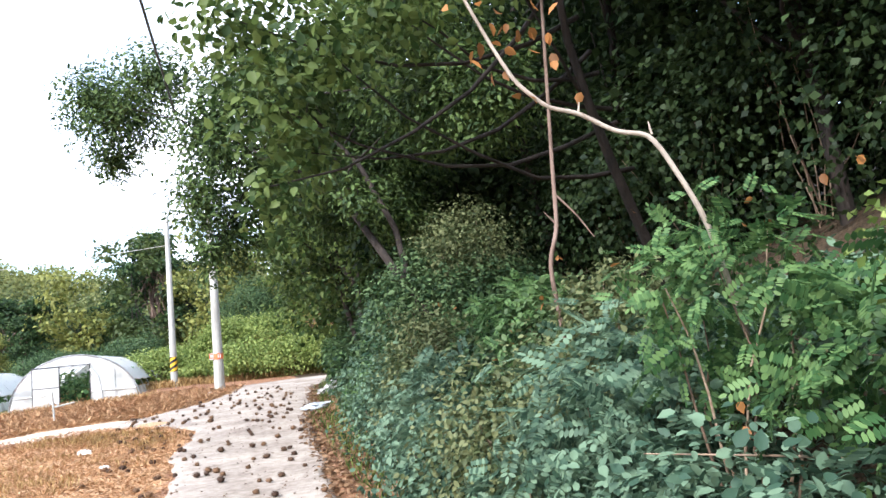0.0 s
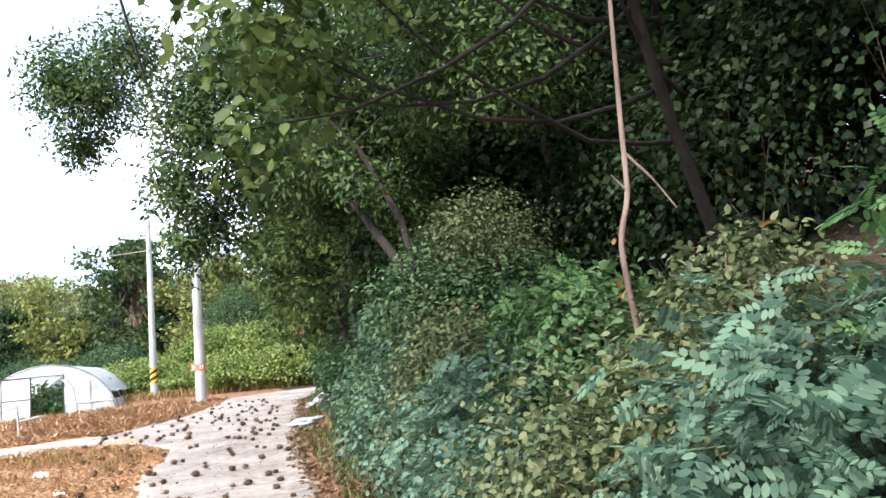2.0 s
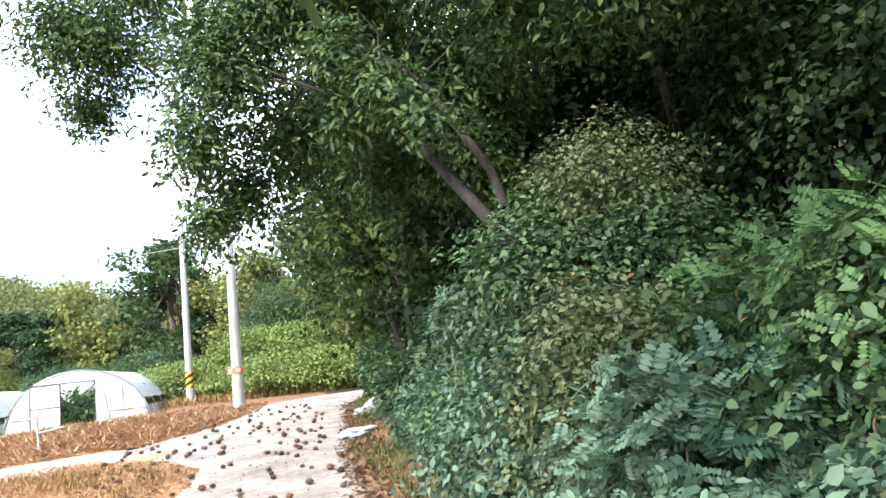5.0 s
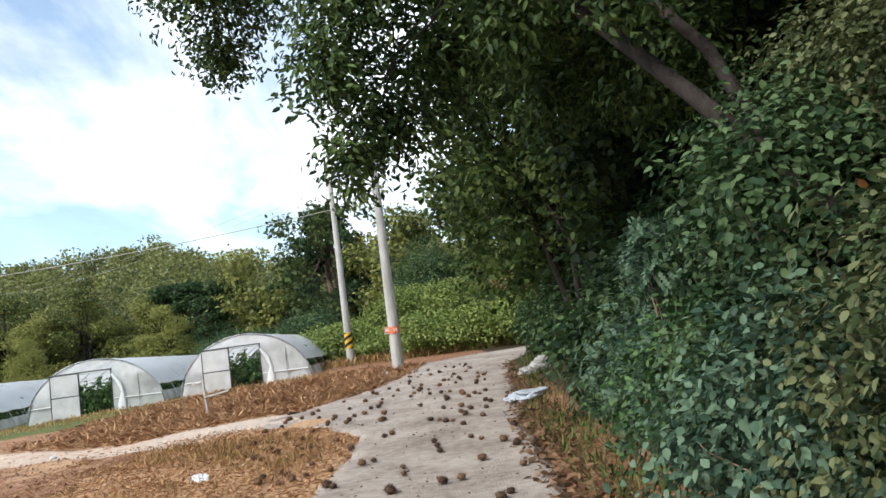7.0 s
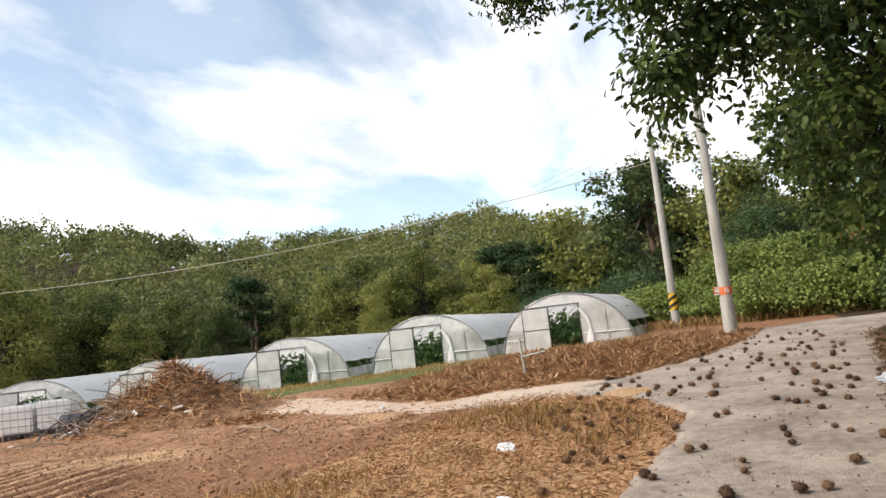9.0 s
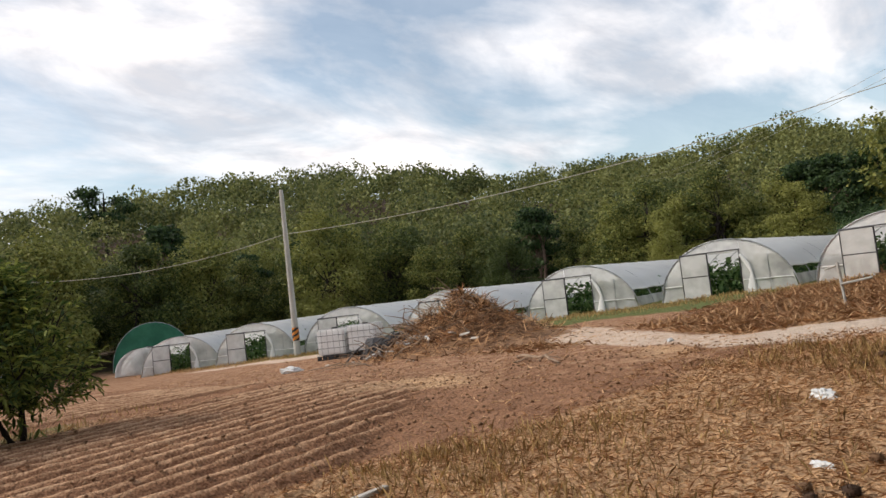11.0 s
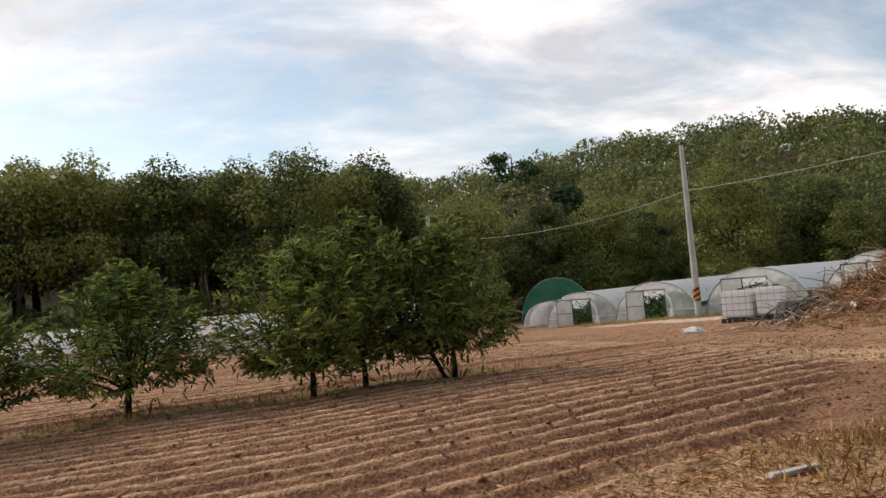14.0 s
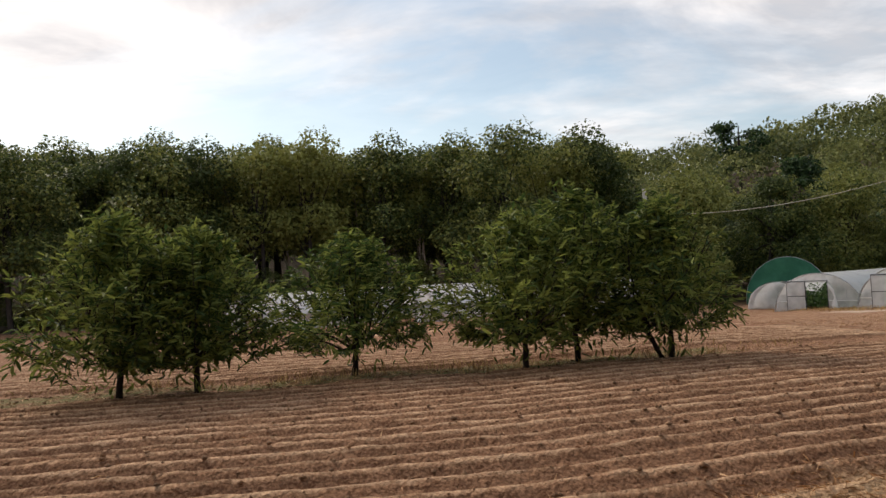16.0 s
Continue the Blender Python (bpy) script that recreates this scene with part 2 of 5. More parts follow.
def furrow_mask(x, y):
    end = np.interp(-x, (5.8, 7, 9.7, 15, 30), (11.6, 13.6, 16.4, 18.0, 18.5)) + 0.35 * wob(x, y, 3)
    xr = x + 0.22 * (y - 7)
    near = smooth(-4.7, -5.2, xr) * smooth(-13.7, -13.2, xr)
    far = smooth(-15.0, -15.6, xr) * smooth(-34, -33, xr)
    return (near + far) * smooth(end, end - 1.2, y)


# height of the wooded skyline, in degrees, by bearing from the lane (counted from +y towards -x)
SKYLINE_B = (-60, -5, 11, 15, 17.5, 20, 23.5, 26, 30, 40, 45.5, 51, 57, 62, 66, 71, 75, 78, 85, 140)
SKYLINE_E = (8, 8, 7.7, 8.2, 9.0, 9.6, 9.2, 8.6, 8.7, 8.9, 10.1, 10.7, 10.5, 10.7, 9.8, 9.3, 9.1, 9.6, 9.8, 9.8)


def skyline(b):
    return np.tan(np.radians(np.interp(b, SKYLINE_B, SKYLINE_E)))


def far_hill(x, y):
    r, b = np.hypot(x, y - 7), np.degrees(np.arctan2(-x, y - 7))
    return smooth(52, 200, r) * np.clip(skyline(b) * np.minimum(r, 205) - 7.4, 0, None)


def furrow_phase(x, y):
    return (x + 0.22 * (y - 7) + 0.03 * wob(x, y, 0.5, 3) + 0.008 * wob(x, y, 4.5, 5)) / 0.46


def land(x, y, rough=True):
    x, y = np.asarray(x, float), np.asarray(y, float)
    road = -0.15 + 0.0255 * np.clip(y - 8, 0, 34)
    k = 0.016 + 0.026 * smooth(8, 22, y)
    z = road + k * np.clip(x + 5, -40, 0)
    edge = 1.25 + 0.5 * smooth(19, 26, y) + 0.2 * wob(x, y, 0.8) + 6.5 * smooth(27, 31.5, y) - 11.5 * smooth(35, 41, y)
    over = np.clip(x - edge, 0, None)
    z = z + np.minimum(over * 0.55, 2.4) + np.clip(over - 4.4, 0, 60) * 0.28
    z = z + far_hill(x, y) * smooth(12, -2, x)
    if rough:
        open_ = smooth(-1.7, -2.6, x)
        z = z + open_ * (1 - 0.7 * furrow_mask(x, y)) * (0.035 * wob(x, y, 1.3, 1) + 0.02 * wob(x, y, 4.1, 2))
        f = furrow_mask(x, y)
        ph = furrow_phase(x, y)
        # steep-sided ridges, narrow on top, with flat troughs between
        wave = np.clip(1.35 * (1 - np.abs(np.sin(math.pi * ph))) ** 1.5, 0, 1.05) - 0.45
        depth = 0.112 * (0.86 + 0.16 * wob(x, y, 0.7, 7) + 0.10 * np.sin(np.floor(ph + 0.5) * 2.4))
        z = z + f * (depth * wave + 0.005 * wob(x, y, 7, 4) + 0.004 * wob(x, y, 15, 6))
    return z


def gz(x, y):
    return float(land(x, y))


# ---- mesh helpers ----
def make_mesh(name, verts, faces, mat):
    """A mesh from numpy arrays; faces is one array of equal polygons or a list of such arrays."""
    me = bpy.data.meshes.new(name)
    groups = faces if isinstance(faces, list) else [faces]
    groups = [np.asarray(g, np.int32) for g in groups if len(g)]
    me.vertices.add(len(verts))
    me.vertices.foreach_set("co", np.asarray(verts, np.float32).ravel())
    loops = np.concatenate([g.ravel() for g in groups])
    sizes = np.concatenate([np.full(len(g), g.shape[1], np.int32) for g in groups])
    me.loops.add(len(loops))
    me.loops.foreach_set("vertex_index", loops)
    me.polygons.add(len(sizes))
    me.polygons.foreach_set("loop_start", np.concatenate(([0], np.cumsum(sizes)[:-1])).astype(np.int32))
    me.update(calc_edges=True)
    me.materials.append(mat)
    return me


def shade_smooth(me):
    me.polygons.foreach_set("use_smooth", np.ones(len(me.polygons), bool))
    return me


def child(name, me, parent, label=""):
    ob = new(name, me)
    ob.parent = parent
    return tagged(ob, label)


def part(name, bm, mat, parent, label=""):
    me = bpy.data.meshes.new(name)
    bm.to_mesh(me)
    bm.free()
    me.materials.append(mat)
    return child(name, me, parent, label)


def thing(name, place, label, category, group="", kind=""):
    ob = new(name)
    ob.location = place
    ob.empty_display_size = 0.2
    return tagged(ob, label, category, group, kind)


def box(bm, size, at, turn=0.0, bevel=0.0):
    m = Matrix.Translation(at) @ Matrix.Rotation(turn, 4, "Z") @ Matrix.Diagonal((*size, 1))
    made = bmesh.ops.create_cube(bm, size=1.0, matrix=m)
    if bevel:
        edges = list({e for v in made["verts"] for e in v.link_edges})
        bmesh.ops.bevel(bm, geom=edges, offset=bevel, segments=2, affect="EDGES")


def tubes(paths, sides=7):
    """Tapered tubes along paths of (x, y, z, radius), as arrays."""
    verts, faces, base = [], [], 0
    for p in paths:
        p = np.asarray(p, float)
        pts, rad = p[:, :3], p[:, 3]
        d = np.gradient(pts, axis=0)
        d /= np.linalg.norm(d, axis=1)[:, None] + 1e-9
        ref = np.where(np.abs(d[:, 2:3]) > 0.9, np.array([[1.0, 0, 0]]), np.array([[0, 0, 1.0]]))
        a = np.cross(d, ref); a /= np.linalg.norm(a, axis=1)[:, None] + 1e-9
        b = np.cross(d, a)
        ang = np.linspace(0, 2 * math.pi, sides, endpoint=False)
        ring = pts[:, None] + rad[:, None, None] * (np.cos(ang)[None, :, None] * a[:, None] + np.sin(ang)[None, :, None] * b[:, None])
        n = len(pts)
        verts.append(ring.reshape(-1, 3))
        i = np.arange(n - 1)[:, None] * sides
        j = np.arange(sides)[None, :]
        k = (j + 1) % sides
        faces.append((base + np.stack([i + j, i + k, i + sides + k, i + sides + j], -1)).reshape(-1, 4))
        base += n * sides
    return np.concatenate(verts), np.concatenate(faces)


def bend(a, b, n, sag, r0, r1, rng, jitter=0.0):
    """A bowed path from a to b."""
    u = np.linspace(0, 1, n)[:, None]
    p = np.asarray(a) * (1 - u) + np.asarray(b) * u
    p = p + np.asarray(sag) * (4 * u * (1 - u))
    p[1:-1] += rng.normal(0, 1, (n - 2, 3)) * jitter
    return np.concatenate([p, r0 + (r1 - r0) * u], 1)


# leaf outlines: x across, y along, z up; faces as quads
OVATE = (np.array([(0, 0, 0), (0.27, 0.2, 0.06), (0.30, 0.58, 0.05), (0, 1, -0.10), (-0.30, 0.58, 0.05), (-0.27, 0.2, 0.06)]), np.array([(0, 1, 2, 3), (0, 3, 4, 5)]))
OBLONG = (np.array([(0, 0, 0), (0.19, 0.22, 0.05), (0.20, 0.62, 0.02), (0, 1, -0.16), (-0.20, 0.62, 0.02), (-0.19, 0.22, 0.05)]), np.array([(0, 1, 2, 3), (0, 3, 4, 5)]))
DIAMOND = (np.array([(0, 0, 0), (0.36, 0.5, 0.1), (0, 1, -0.08), (-0.36, 0.5, 0.1)]), np.array([(0, 1, 2, 3)]))


def fern_shape(pairs=6):
    v, f = [], []
    for i in range(pairs * 2 + 1):
        s = 1 if i % 2 else -1
        y = 0.12 + 0.8 * (i // 2) / pairs
        if i == pairs * 2:
            s, y = 0, 0.86
        w = 0.30 * (1 - 0.35 * abs(y - 0.4))
        d = np.array((s * 0.95, 0.35 if s else 1.0, -0.12)); d /= np.linalg.norm(d)
        q = np.array((-d[1], d[0], 0))
        b = np.array((0, y, -0.10 * y * y))
        k = len(v)
        v += [b, b + d * w * 0.3 + q * w * 0.22, b + d * w * 0.75 + q * w * 0.2, b + d * w, b + d * w * 0.75 - q * w * 0.2, b + d * w * 0.3 - q * w * 0.22]
        f.append(tuple(range(k, k + 6)))
    return np.array(v), np.array(f)


PINNATE = fern_shape(6)


def spread(shape, pos, axis, size, rng, twist=0.9, facing=None):
    """Arrays of many copies of a leaf outline, each at pos, along axis, its face turned to facing or up, with a random twist."""
    v, f = shape
    n = len(pos)
    axis = axis / (np.linalg.norm(axis, axis=1)[:, None] + 1e-9)
    upv = np.tile(np.array([[0, 0, 1.0]]), (n, 1)) + rng.normal(0, twist, (n, 3)) * 0.6 if facing is None else facing
    side = np.cross(axis, upv); side /= np.linalg.norm(side, axis=1)[:, None] + 1e-9
    nor = np.cross(side, axis)
    s = np.asarray(size, float).reshape(-1, 1)
    if s.shape[1] == 1 and len(s) == 1:
        s = np.tile(s, (n, 1))
    out = pos[:, None] + s[:, None] * (v[None, :, :1] * side[:, None] + v[None, :, 1:2] * axis[:, None] + v[None, :, 2:] * nor[:, None])
    faces = (np.arange(n)[:, None, None] * len(v) + f[None]).reshape(-1, f.shape[1])
    return out.reshape(-1, 3), faces


def join(*pairs):
    v, f, base = [], [], 0
    for a, b in pairs:
        v.append(a); f.append(b + base); base += len(a)
    return np.concatenate(v), np.concatenate(f)


def blob_leaves(shape, centre, radii, count, size, rng, droop=0.35, fill=0.35, out=1.0):
    """Leaves on and inside an uneven blob, pointing outwards and down."""
    d = rng.normal(0, 1, (count, 3)); d /= np.linalg.norm(d, axis=1)[:, None]
    lump = 1 + 0.22 * np.sin(d[:, 0] * 5 + centre[1]) * np.sin(d[:, 1] * 5 + centre[0]) + 0.15 * np.sin(d[:, 2] * 7 + centre[2] * 3)
    r = lump * (1 - fill * rng.random(count) ** 1.5) + rng.normal(0, 0.07, count)
    pos = np.asarray(centre) + d * r[:, None] * np.asarray(radii)
    # the leaves lie like shingles: faces out and up, tips hanging
    face = d * 0.7 + np.array([0, 0, 0.45]) + rng.normal(0, 0.42, (count, 3))
    face /= np.linalg.norm(face, axis=1)[:, None]
    axis = d * 0.8 * out + rng.normal(0, 0.65, (count, 3)) - np.array([0, 0, droop * 0.5])
    axis -= 0.8 * (axis * face).sum(1)[:, None] * face
    return spread(shape, pos, axis, size * (0.65 + 0.7 * rng.random(count)), rng, facing=face)


# ---- ground ----
def ground_material():
    m = bpy.data.materials.new("farm_ground")
    m.use_nodes = True
    t = m.node_tree
    bsdf = t.nodes["Principled BSDF"]
    bsdf.inputs["Roughness"].default_value = 0.95
    bsdf.inputs["Specular IOR Level"].default_value = 0.2
    geo = t.nodes.new("ShaderNodeNewGeometry")

    def layer(c0, c1, scale, detail=8.0):
        n = node(t, "ShaderNodeTexNoise", Scale=scale, Detail=detail, Roughness=0.65)
        t.links.new(geo.outputs["Position"], n.inputs["Vector"])
        g = node(t, "ShaderNodeTexNoise", Scale=34.0, Detail=2.0, Roughness=0.5)
        t.links.new(geo.outputs["Position"], g.inputs["Vector"])
        both = t.nodes.new("ShaderNodeMix"); both.inputs["Factor"].default_value = 0.6
        t.links.new(n.outputs["Fac"], both.inputs["A"]); t.links.new(g.outputs["Fac"], both.inputs["B"])
        r = t.nodes.new("ShaderNodeValToRGB")
        r.color_ramp.elements[0].position, r.color_ramp.elements[1].position = 0.40, 0.60
        r.color_ramp.elements[0].color, r.color_ramp.elements[1].color = (*c0, 1), (*c1, 1)
        t.links.new(both.outputs["Result"], r.inputs[0])
        return r.outputs[0]

    col = layer((0.20, 0.095, 0.05), (0.42, 0.225, 0.125), 2.2)                     # bare field soil
    for name, c0, c1, s in (("straw", (0.41, 0.23, 0.115), (0.72, 0.48, 0.28), 6.0), ("sand", (0.60, 0.47, 0.36), (0.77, 0.63, 0.51), 3.0),
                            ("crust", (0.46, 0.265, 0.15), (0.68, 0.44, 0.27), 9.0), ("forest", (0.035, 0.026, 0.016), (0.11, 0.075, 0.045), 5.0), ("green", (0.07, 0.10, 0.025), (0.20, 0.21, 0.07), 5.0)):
        a = t.nodes.new("ShaderNodeAttribute"); a.attribute_name = name
        n = node(t, "ShaderNodeTexNoise", Scale=3.5, Detail=8.0, Roughness=0.7)
        t.links.new(geo.outputs["Position"], n.inputs["Vector"])
        ad = t.nodes.new("ShaderNodeMath"); ad.operation = "ADD"
        t.links.new(a.outputs["Fac"], ad.inputs[0]); t.links.new(n.outputs["Fac"], ad.inputs[1])
        mr = t.nodes.new("ShaderNodeMapRange")
        mr.inputs["From Min"].default_value, mr.inputs["From Max"].default_value = 0.85, 1.15
        t.links.new(ad.outputs[0], mr.inputs["Value"])
        mx = t.nodes.new("ShaderNodeMix"); mx.data_type = "RGBA"
        t.links.new(mr.outputs[0], mx.inputs["Factor"]); t.links.new(col, mx.inputs["A"]); t.links.new(layer(c0, c1, s), mx.inputs["B"])
        col = mx.outputs["Result"]
    t.links.new(col, bsdf.inputs["Base Color"])
    n = node(t, "ShaderNodeTexNoise", Scale=16.0, Detail=4.0, Roughness=0.6)
    t.links.new(geo.outputs["Position"], n.inputs["Vector"])
    b = node(t, "ShaderNodeBump", Strength=0.8, Distance=0.12)
    t.links.new(n.outputs["Fac"], b.inputs["Height"]); t.links.new(b.outputs[0], bsdf.inputs["Normal"])
    return m


def track_mid(x):
    return np.interp(-x, (1, 3, 4.5, 6, 8, 11, 14, 18, 24, 40), (20.6, 20.1, 19.4, 19.0, 20.2, 22.5, 24.9, 26.4, 27.2, 26.0))


def track_mask(x, y):
    """The sandy cart track that leaves the lane and passes in front of the plastic houses."""
    half = np.interp(-x, (1, 4, 6, 8, 13, 20, 40), (1.3, 0.95, 0.7, 0.85, 1.3, 1.2, 1.0))
    return smooth(half + 0.45, half - 0.45, np.abs(y - track_mid(x) - 0.2 * wob(x, y, 0.9))) * smooth(0, -1.5, x) * smooth(-42, -34, x)


def straw_mask(x, y):
    a = smooth(-1.2, -1.9, x) * smooth(-5.6, -4.4, x + 0.22 * (y - 7) * smooth(16, 12, y) + 0.5 * wob(x, y, 1.1)) * smooth(19.5, 18.5, y)      # strip beside the lane
    b = smooth(-0.3, -1.4, x) * smooth(-11.5, -8, x) * smooth(0.6, 1.3, y - track_mid(x)) * smooth(33, 31, y)   # verge before the plastic houses
    c = smooth(-5, -7, x) * smooth(-14, -10, x) * smooth(14.5, 16, y) * smooth(-0.5, -1.2, y - track_mid(x)) * (0.5 + 0.5 * wob(x, y, 0.9, 2))
    return np.clip(a + b + c, 0, 1)


def build_ground():
    def axis(near, lo, hi, step, far):
        core = np.arange(lo, hi + 1e-6, step)
        left = lo - np.cumsum(step * 1.13 ** np.arange(1, 400))
        right = hi + np.cumsum(step * 1.13 ** np.arange(1, 400))
        return np.concatenate([left[left > -far][::-1], core, right[right < far]])
    xs, ys = axis(0, -22, 2.5, 0.055, 2500), axis(0, 0, 19, 0.08, 2500)
    X, Y = np.meshgrid(xs, ys)
    X = X - 0.22 * np.clip(Y - 7, -12, 13)      # rows of the mesh follow the furrows
    Z = land(X, Y)
    lumps = np.random.default_rng(4).normal(0, 1, Z.shape)
    lumps = (lumps + np.roll(lumps, 1, 1) + np.roll(lumps, 1, 0)) / 1.7
    Z = Z + 0.004 * lumps * smooth(-1.9, -3.0, X) * smooth(-40, -20, X)
    nx, ny = len(xs), len(ys)
    v = np.stack([X, Y, Z], -1).reshape(-1, 3)
    i, j = np.meshgrid(np.arange(nx - 1), np.arange(ny - 1))
    k = (j * nx + i).ravel()
    me = shade_smooth(make_mesh("ground", v, np.stack([k, k + 1, k + 1 + nx, k + nx], -1), ground_material()))
    x, y = v[:, 0], v[:, 1]
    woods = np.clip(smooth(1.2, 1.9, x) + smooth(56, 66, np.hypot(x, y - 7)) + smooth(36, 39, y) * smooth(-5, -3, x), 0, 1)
    grass = smooth(-9, -11, x) * smooth(27.4, 28.5, y) * 0.8 + smooth(-13.5, -13.9, x + 0.22 * (y - 7)) * smooth(-15.4, -14.9, x + 0.22 * (y - 7)) * smooth(14, 12, y) * 0.5
    crust = furrow_mask(x, y) * smooth(0.45, 0.85, 1 - np.abs(np.sin(math.pi * furrow_phase(x, y)))) * 0.62 + 0.42 * smooth(-5, -6, x) * smooth(13, 17, y + 0.1 * x)
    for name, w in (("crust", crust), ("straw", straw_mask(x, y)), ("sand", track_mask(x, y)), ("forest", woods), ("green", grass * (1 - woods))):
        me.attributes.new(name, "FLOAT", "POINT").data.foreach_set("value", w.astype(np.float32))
    return tagged(new("ground", me), "brown ploughed field soil with dry straw verges", "ground", kind="structure")


ground = build_ground()

ROAD = [(-6, -1.45, 0.45), (0, -1.4, 0.42), (8, -1.35, 0.45), (11, -1.45, 0.56), (12.5, -1.66, 0.64), (14.5, -1.56, 0.68), (16.3, -1.55, 0.8), (17.6, -2.2, 0.95), (18.6, -3.4, 1.05), (19.6, -3.9, 1.18), (20.7, -3.1, 1.3), (23.5, -2.1, 1.5),
        (25.5, -1.6, 1.65), (27.5, -1.2, 1.95), (29, -1.05, 2.9), (30.5, -0.9, 4.6), (31.8, -0.7, 6.2), (32.8, 0.6, 7.2), (33.6, 3.0, 8), (34.6, 6.0, 8.5)]


def build_road():
    ys = np.arange(-6, 34.7, 0.15)
    r = np.array(ROAD)
    lo = np.interp(ys, r[:, 0], r[:, 1]) + 0.06 * wob(ys, ys, 2.3) + 0.05 * wob(ys, ys * 0, 6.1)
    hi = np.interp(ys, r[:, 0], r[:, 2]) + 0.06 * wob(ys, ys, 1.9, 3) + 0.04 * wob(ys, ys * 0, 5.3)
    n = 18
    u = np.linspace(0, 1, n)
    X = lo[:, None] * (1 - u) + hi[:, None] * u
    Y = np.repeat(ys[:, None], n, 1)
    flat = -0.15 + 0.0255 * np.clip(Y - 8, 0, 34)
    Z = flat + 0.035 + 0.010 * wob(X, Y, 1.2) + 0.004 * wob(X, Y, 5)
    Z[:, 0] -= 0.02; Z[:, -1] -= 0.02
    top = np.stack([X, Y, Z], -1).reshape(-1, 3)
    low = top - np.array([0, 0, 0.16])
    m = len(ys)
    i, j = np.meshgrid(np.arange(n - 1), np.arange(m - 1))
    k = (j * n + i).ravel()
    f = [np.stack([k, k + 1, k + 1 + n, k + n], -1)]
    a = np.arange(m - 1) * n
    off = m * n
    f.append(np.stack([a, a + n, a + n + off, a + off], -1))
    b = a + n - 1
    f.append(np.stack([b + n, b, b + off, b + n + off], -1))
    me = shade_smooth(make_mesh("road", np.concatenate([top, low]), np.concatenate(f), M["concrete_road"]))
    return tagged(new("road", me), "worn pale concrete farm lane with ragged edges", "road", kind="structure")


build_road()


# ---- poles and wires ----
def utility_pole(x, y, z, top, r0, r1, label, band, band_z, lean=(0, 0)):
    ob = thing("utility_pole", (x, y, z), label, "utility pole", "concrete poles along the lane")
    h = top - z

    def shaft(a, b, extra):
        u = np.linspace(a, b, 8)
        rr = r0 + (r1 - r0) * u / h + extra
        return np.stack([lean[0] * u, lean[1] * u, u, rr], 1)
    v, f = tubes([shaft(-0.4, h, 0)], 16)
    child("shaft", shade_smooth(make_mesh("shaft", v, f, M["concrete_pole"])), ob)
    v, f = tubes([[(lean[0] * h, lean[1] * h, h - 0.01, r1), (lean[0] * h, lean[1] * h, h + 0.02, r1 * 0.8), (lean[0] * h, lean[1] * h, h + 0.025, 0.005)]], 16)
    child("cap", make_mesh("cap", v, f, M["concrete_pole"]), ob)
    if band:
        # hazard sleeve: slanting stripes wound round the shaft
        n, hgt = 24, 0.66
        v, f = tubes([shaft(band_z, band_z + hgt, 0.006)], 24)
        sleeve = child("hazard_sleeve", make_mesh("hazard_sleeve", v, f, M[band]), ob, "bright warning sleeve")
        for s in range(-2, 3):
            v, f = [], []
            for q in range(n + 1):
                aa = 2 * math.pi * q / n
                z0 = 0.27 * s + 0.54 * q / n
                for zz in (z0, z0 + 0.13):
                    zc = band_z + min(max(zz, 0), hgt)
                    rr = r0 + (r1 - r0) * zc / h + 0.010
                    v.append((rr * math.cos(aa), rr * math.sin(aa), zc))
                if q:
                    f.append((2 * q - 2, 2 * q, 2 * q + 1, 2 * q - 1))
            child("stripe", make_mesh("stripe", np.array(v), np.array(f), M["black_paint"]), sleeve, "black slanting stripe")
    return ob


pole_a = utility_pole(-3.79, 37.05, 0.70, 8.6, 0.165, 0.10, "tall pale concrete utility pole with yellow and black hazard sleeve", "yellow_paint", 0.62)
pole_b = utility_pole(-1.565, 30.61, 0.42, 7.8, 0.20, 0.115, "grey concrete utility pole with red warning tape round it", None, 0)
pole_c = utility_pole(-33.24, 29.08, gz(-33.24, 29.08), 7.6, 0.175, 0.105, "concrete utility pole with orange hazard sleeve before plastic houses", "orange_paint", 0.75)
pole_w = utility_pole(-48.46, 19.9, gz(-48.46, 19.9), 6.5, 0.16, 0.12, "white utility pole half hidden behind orchard trees", None, 0)


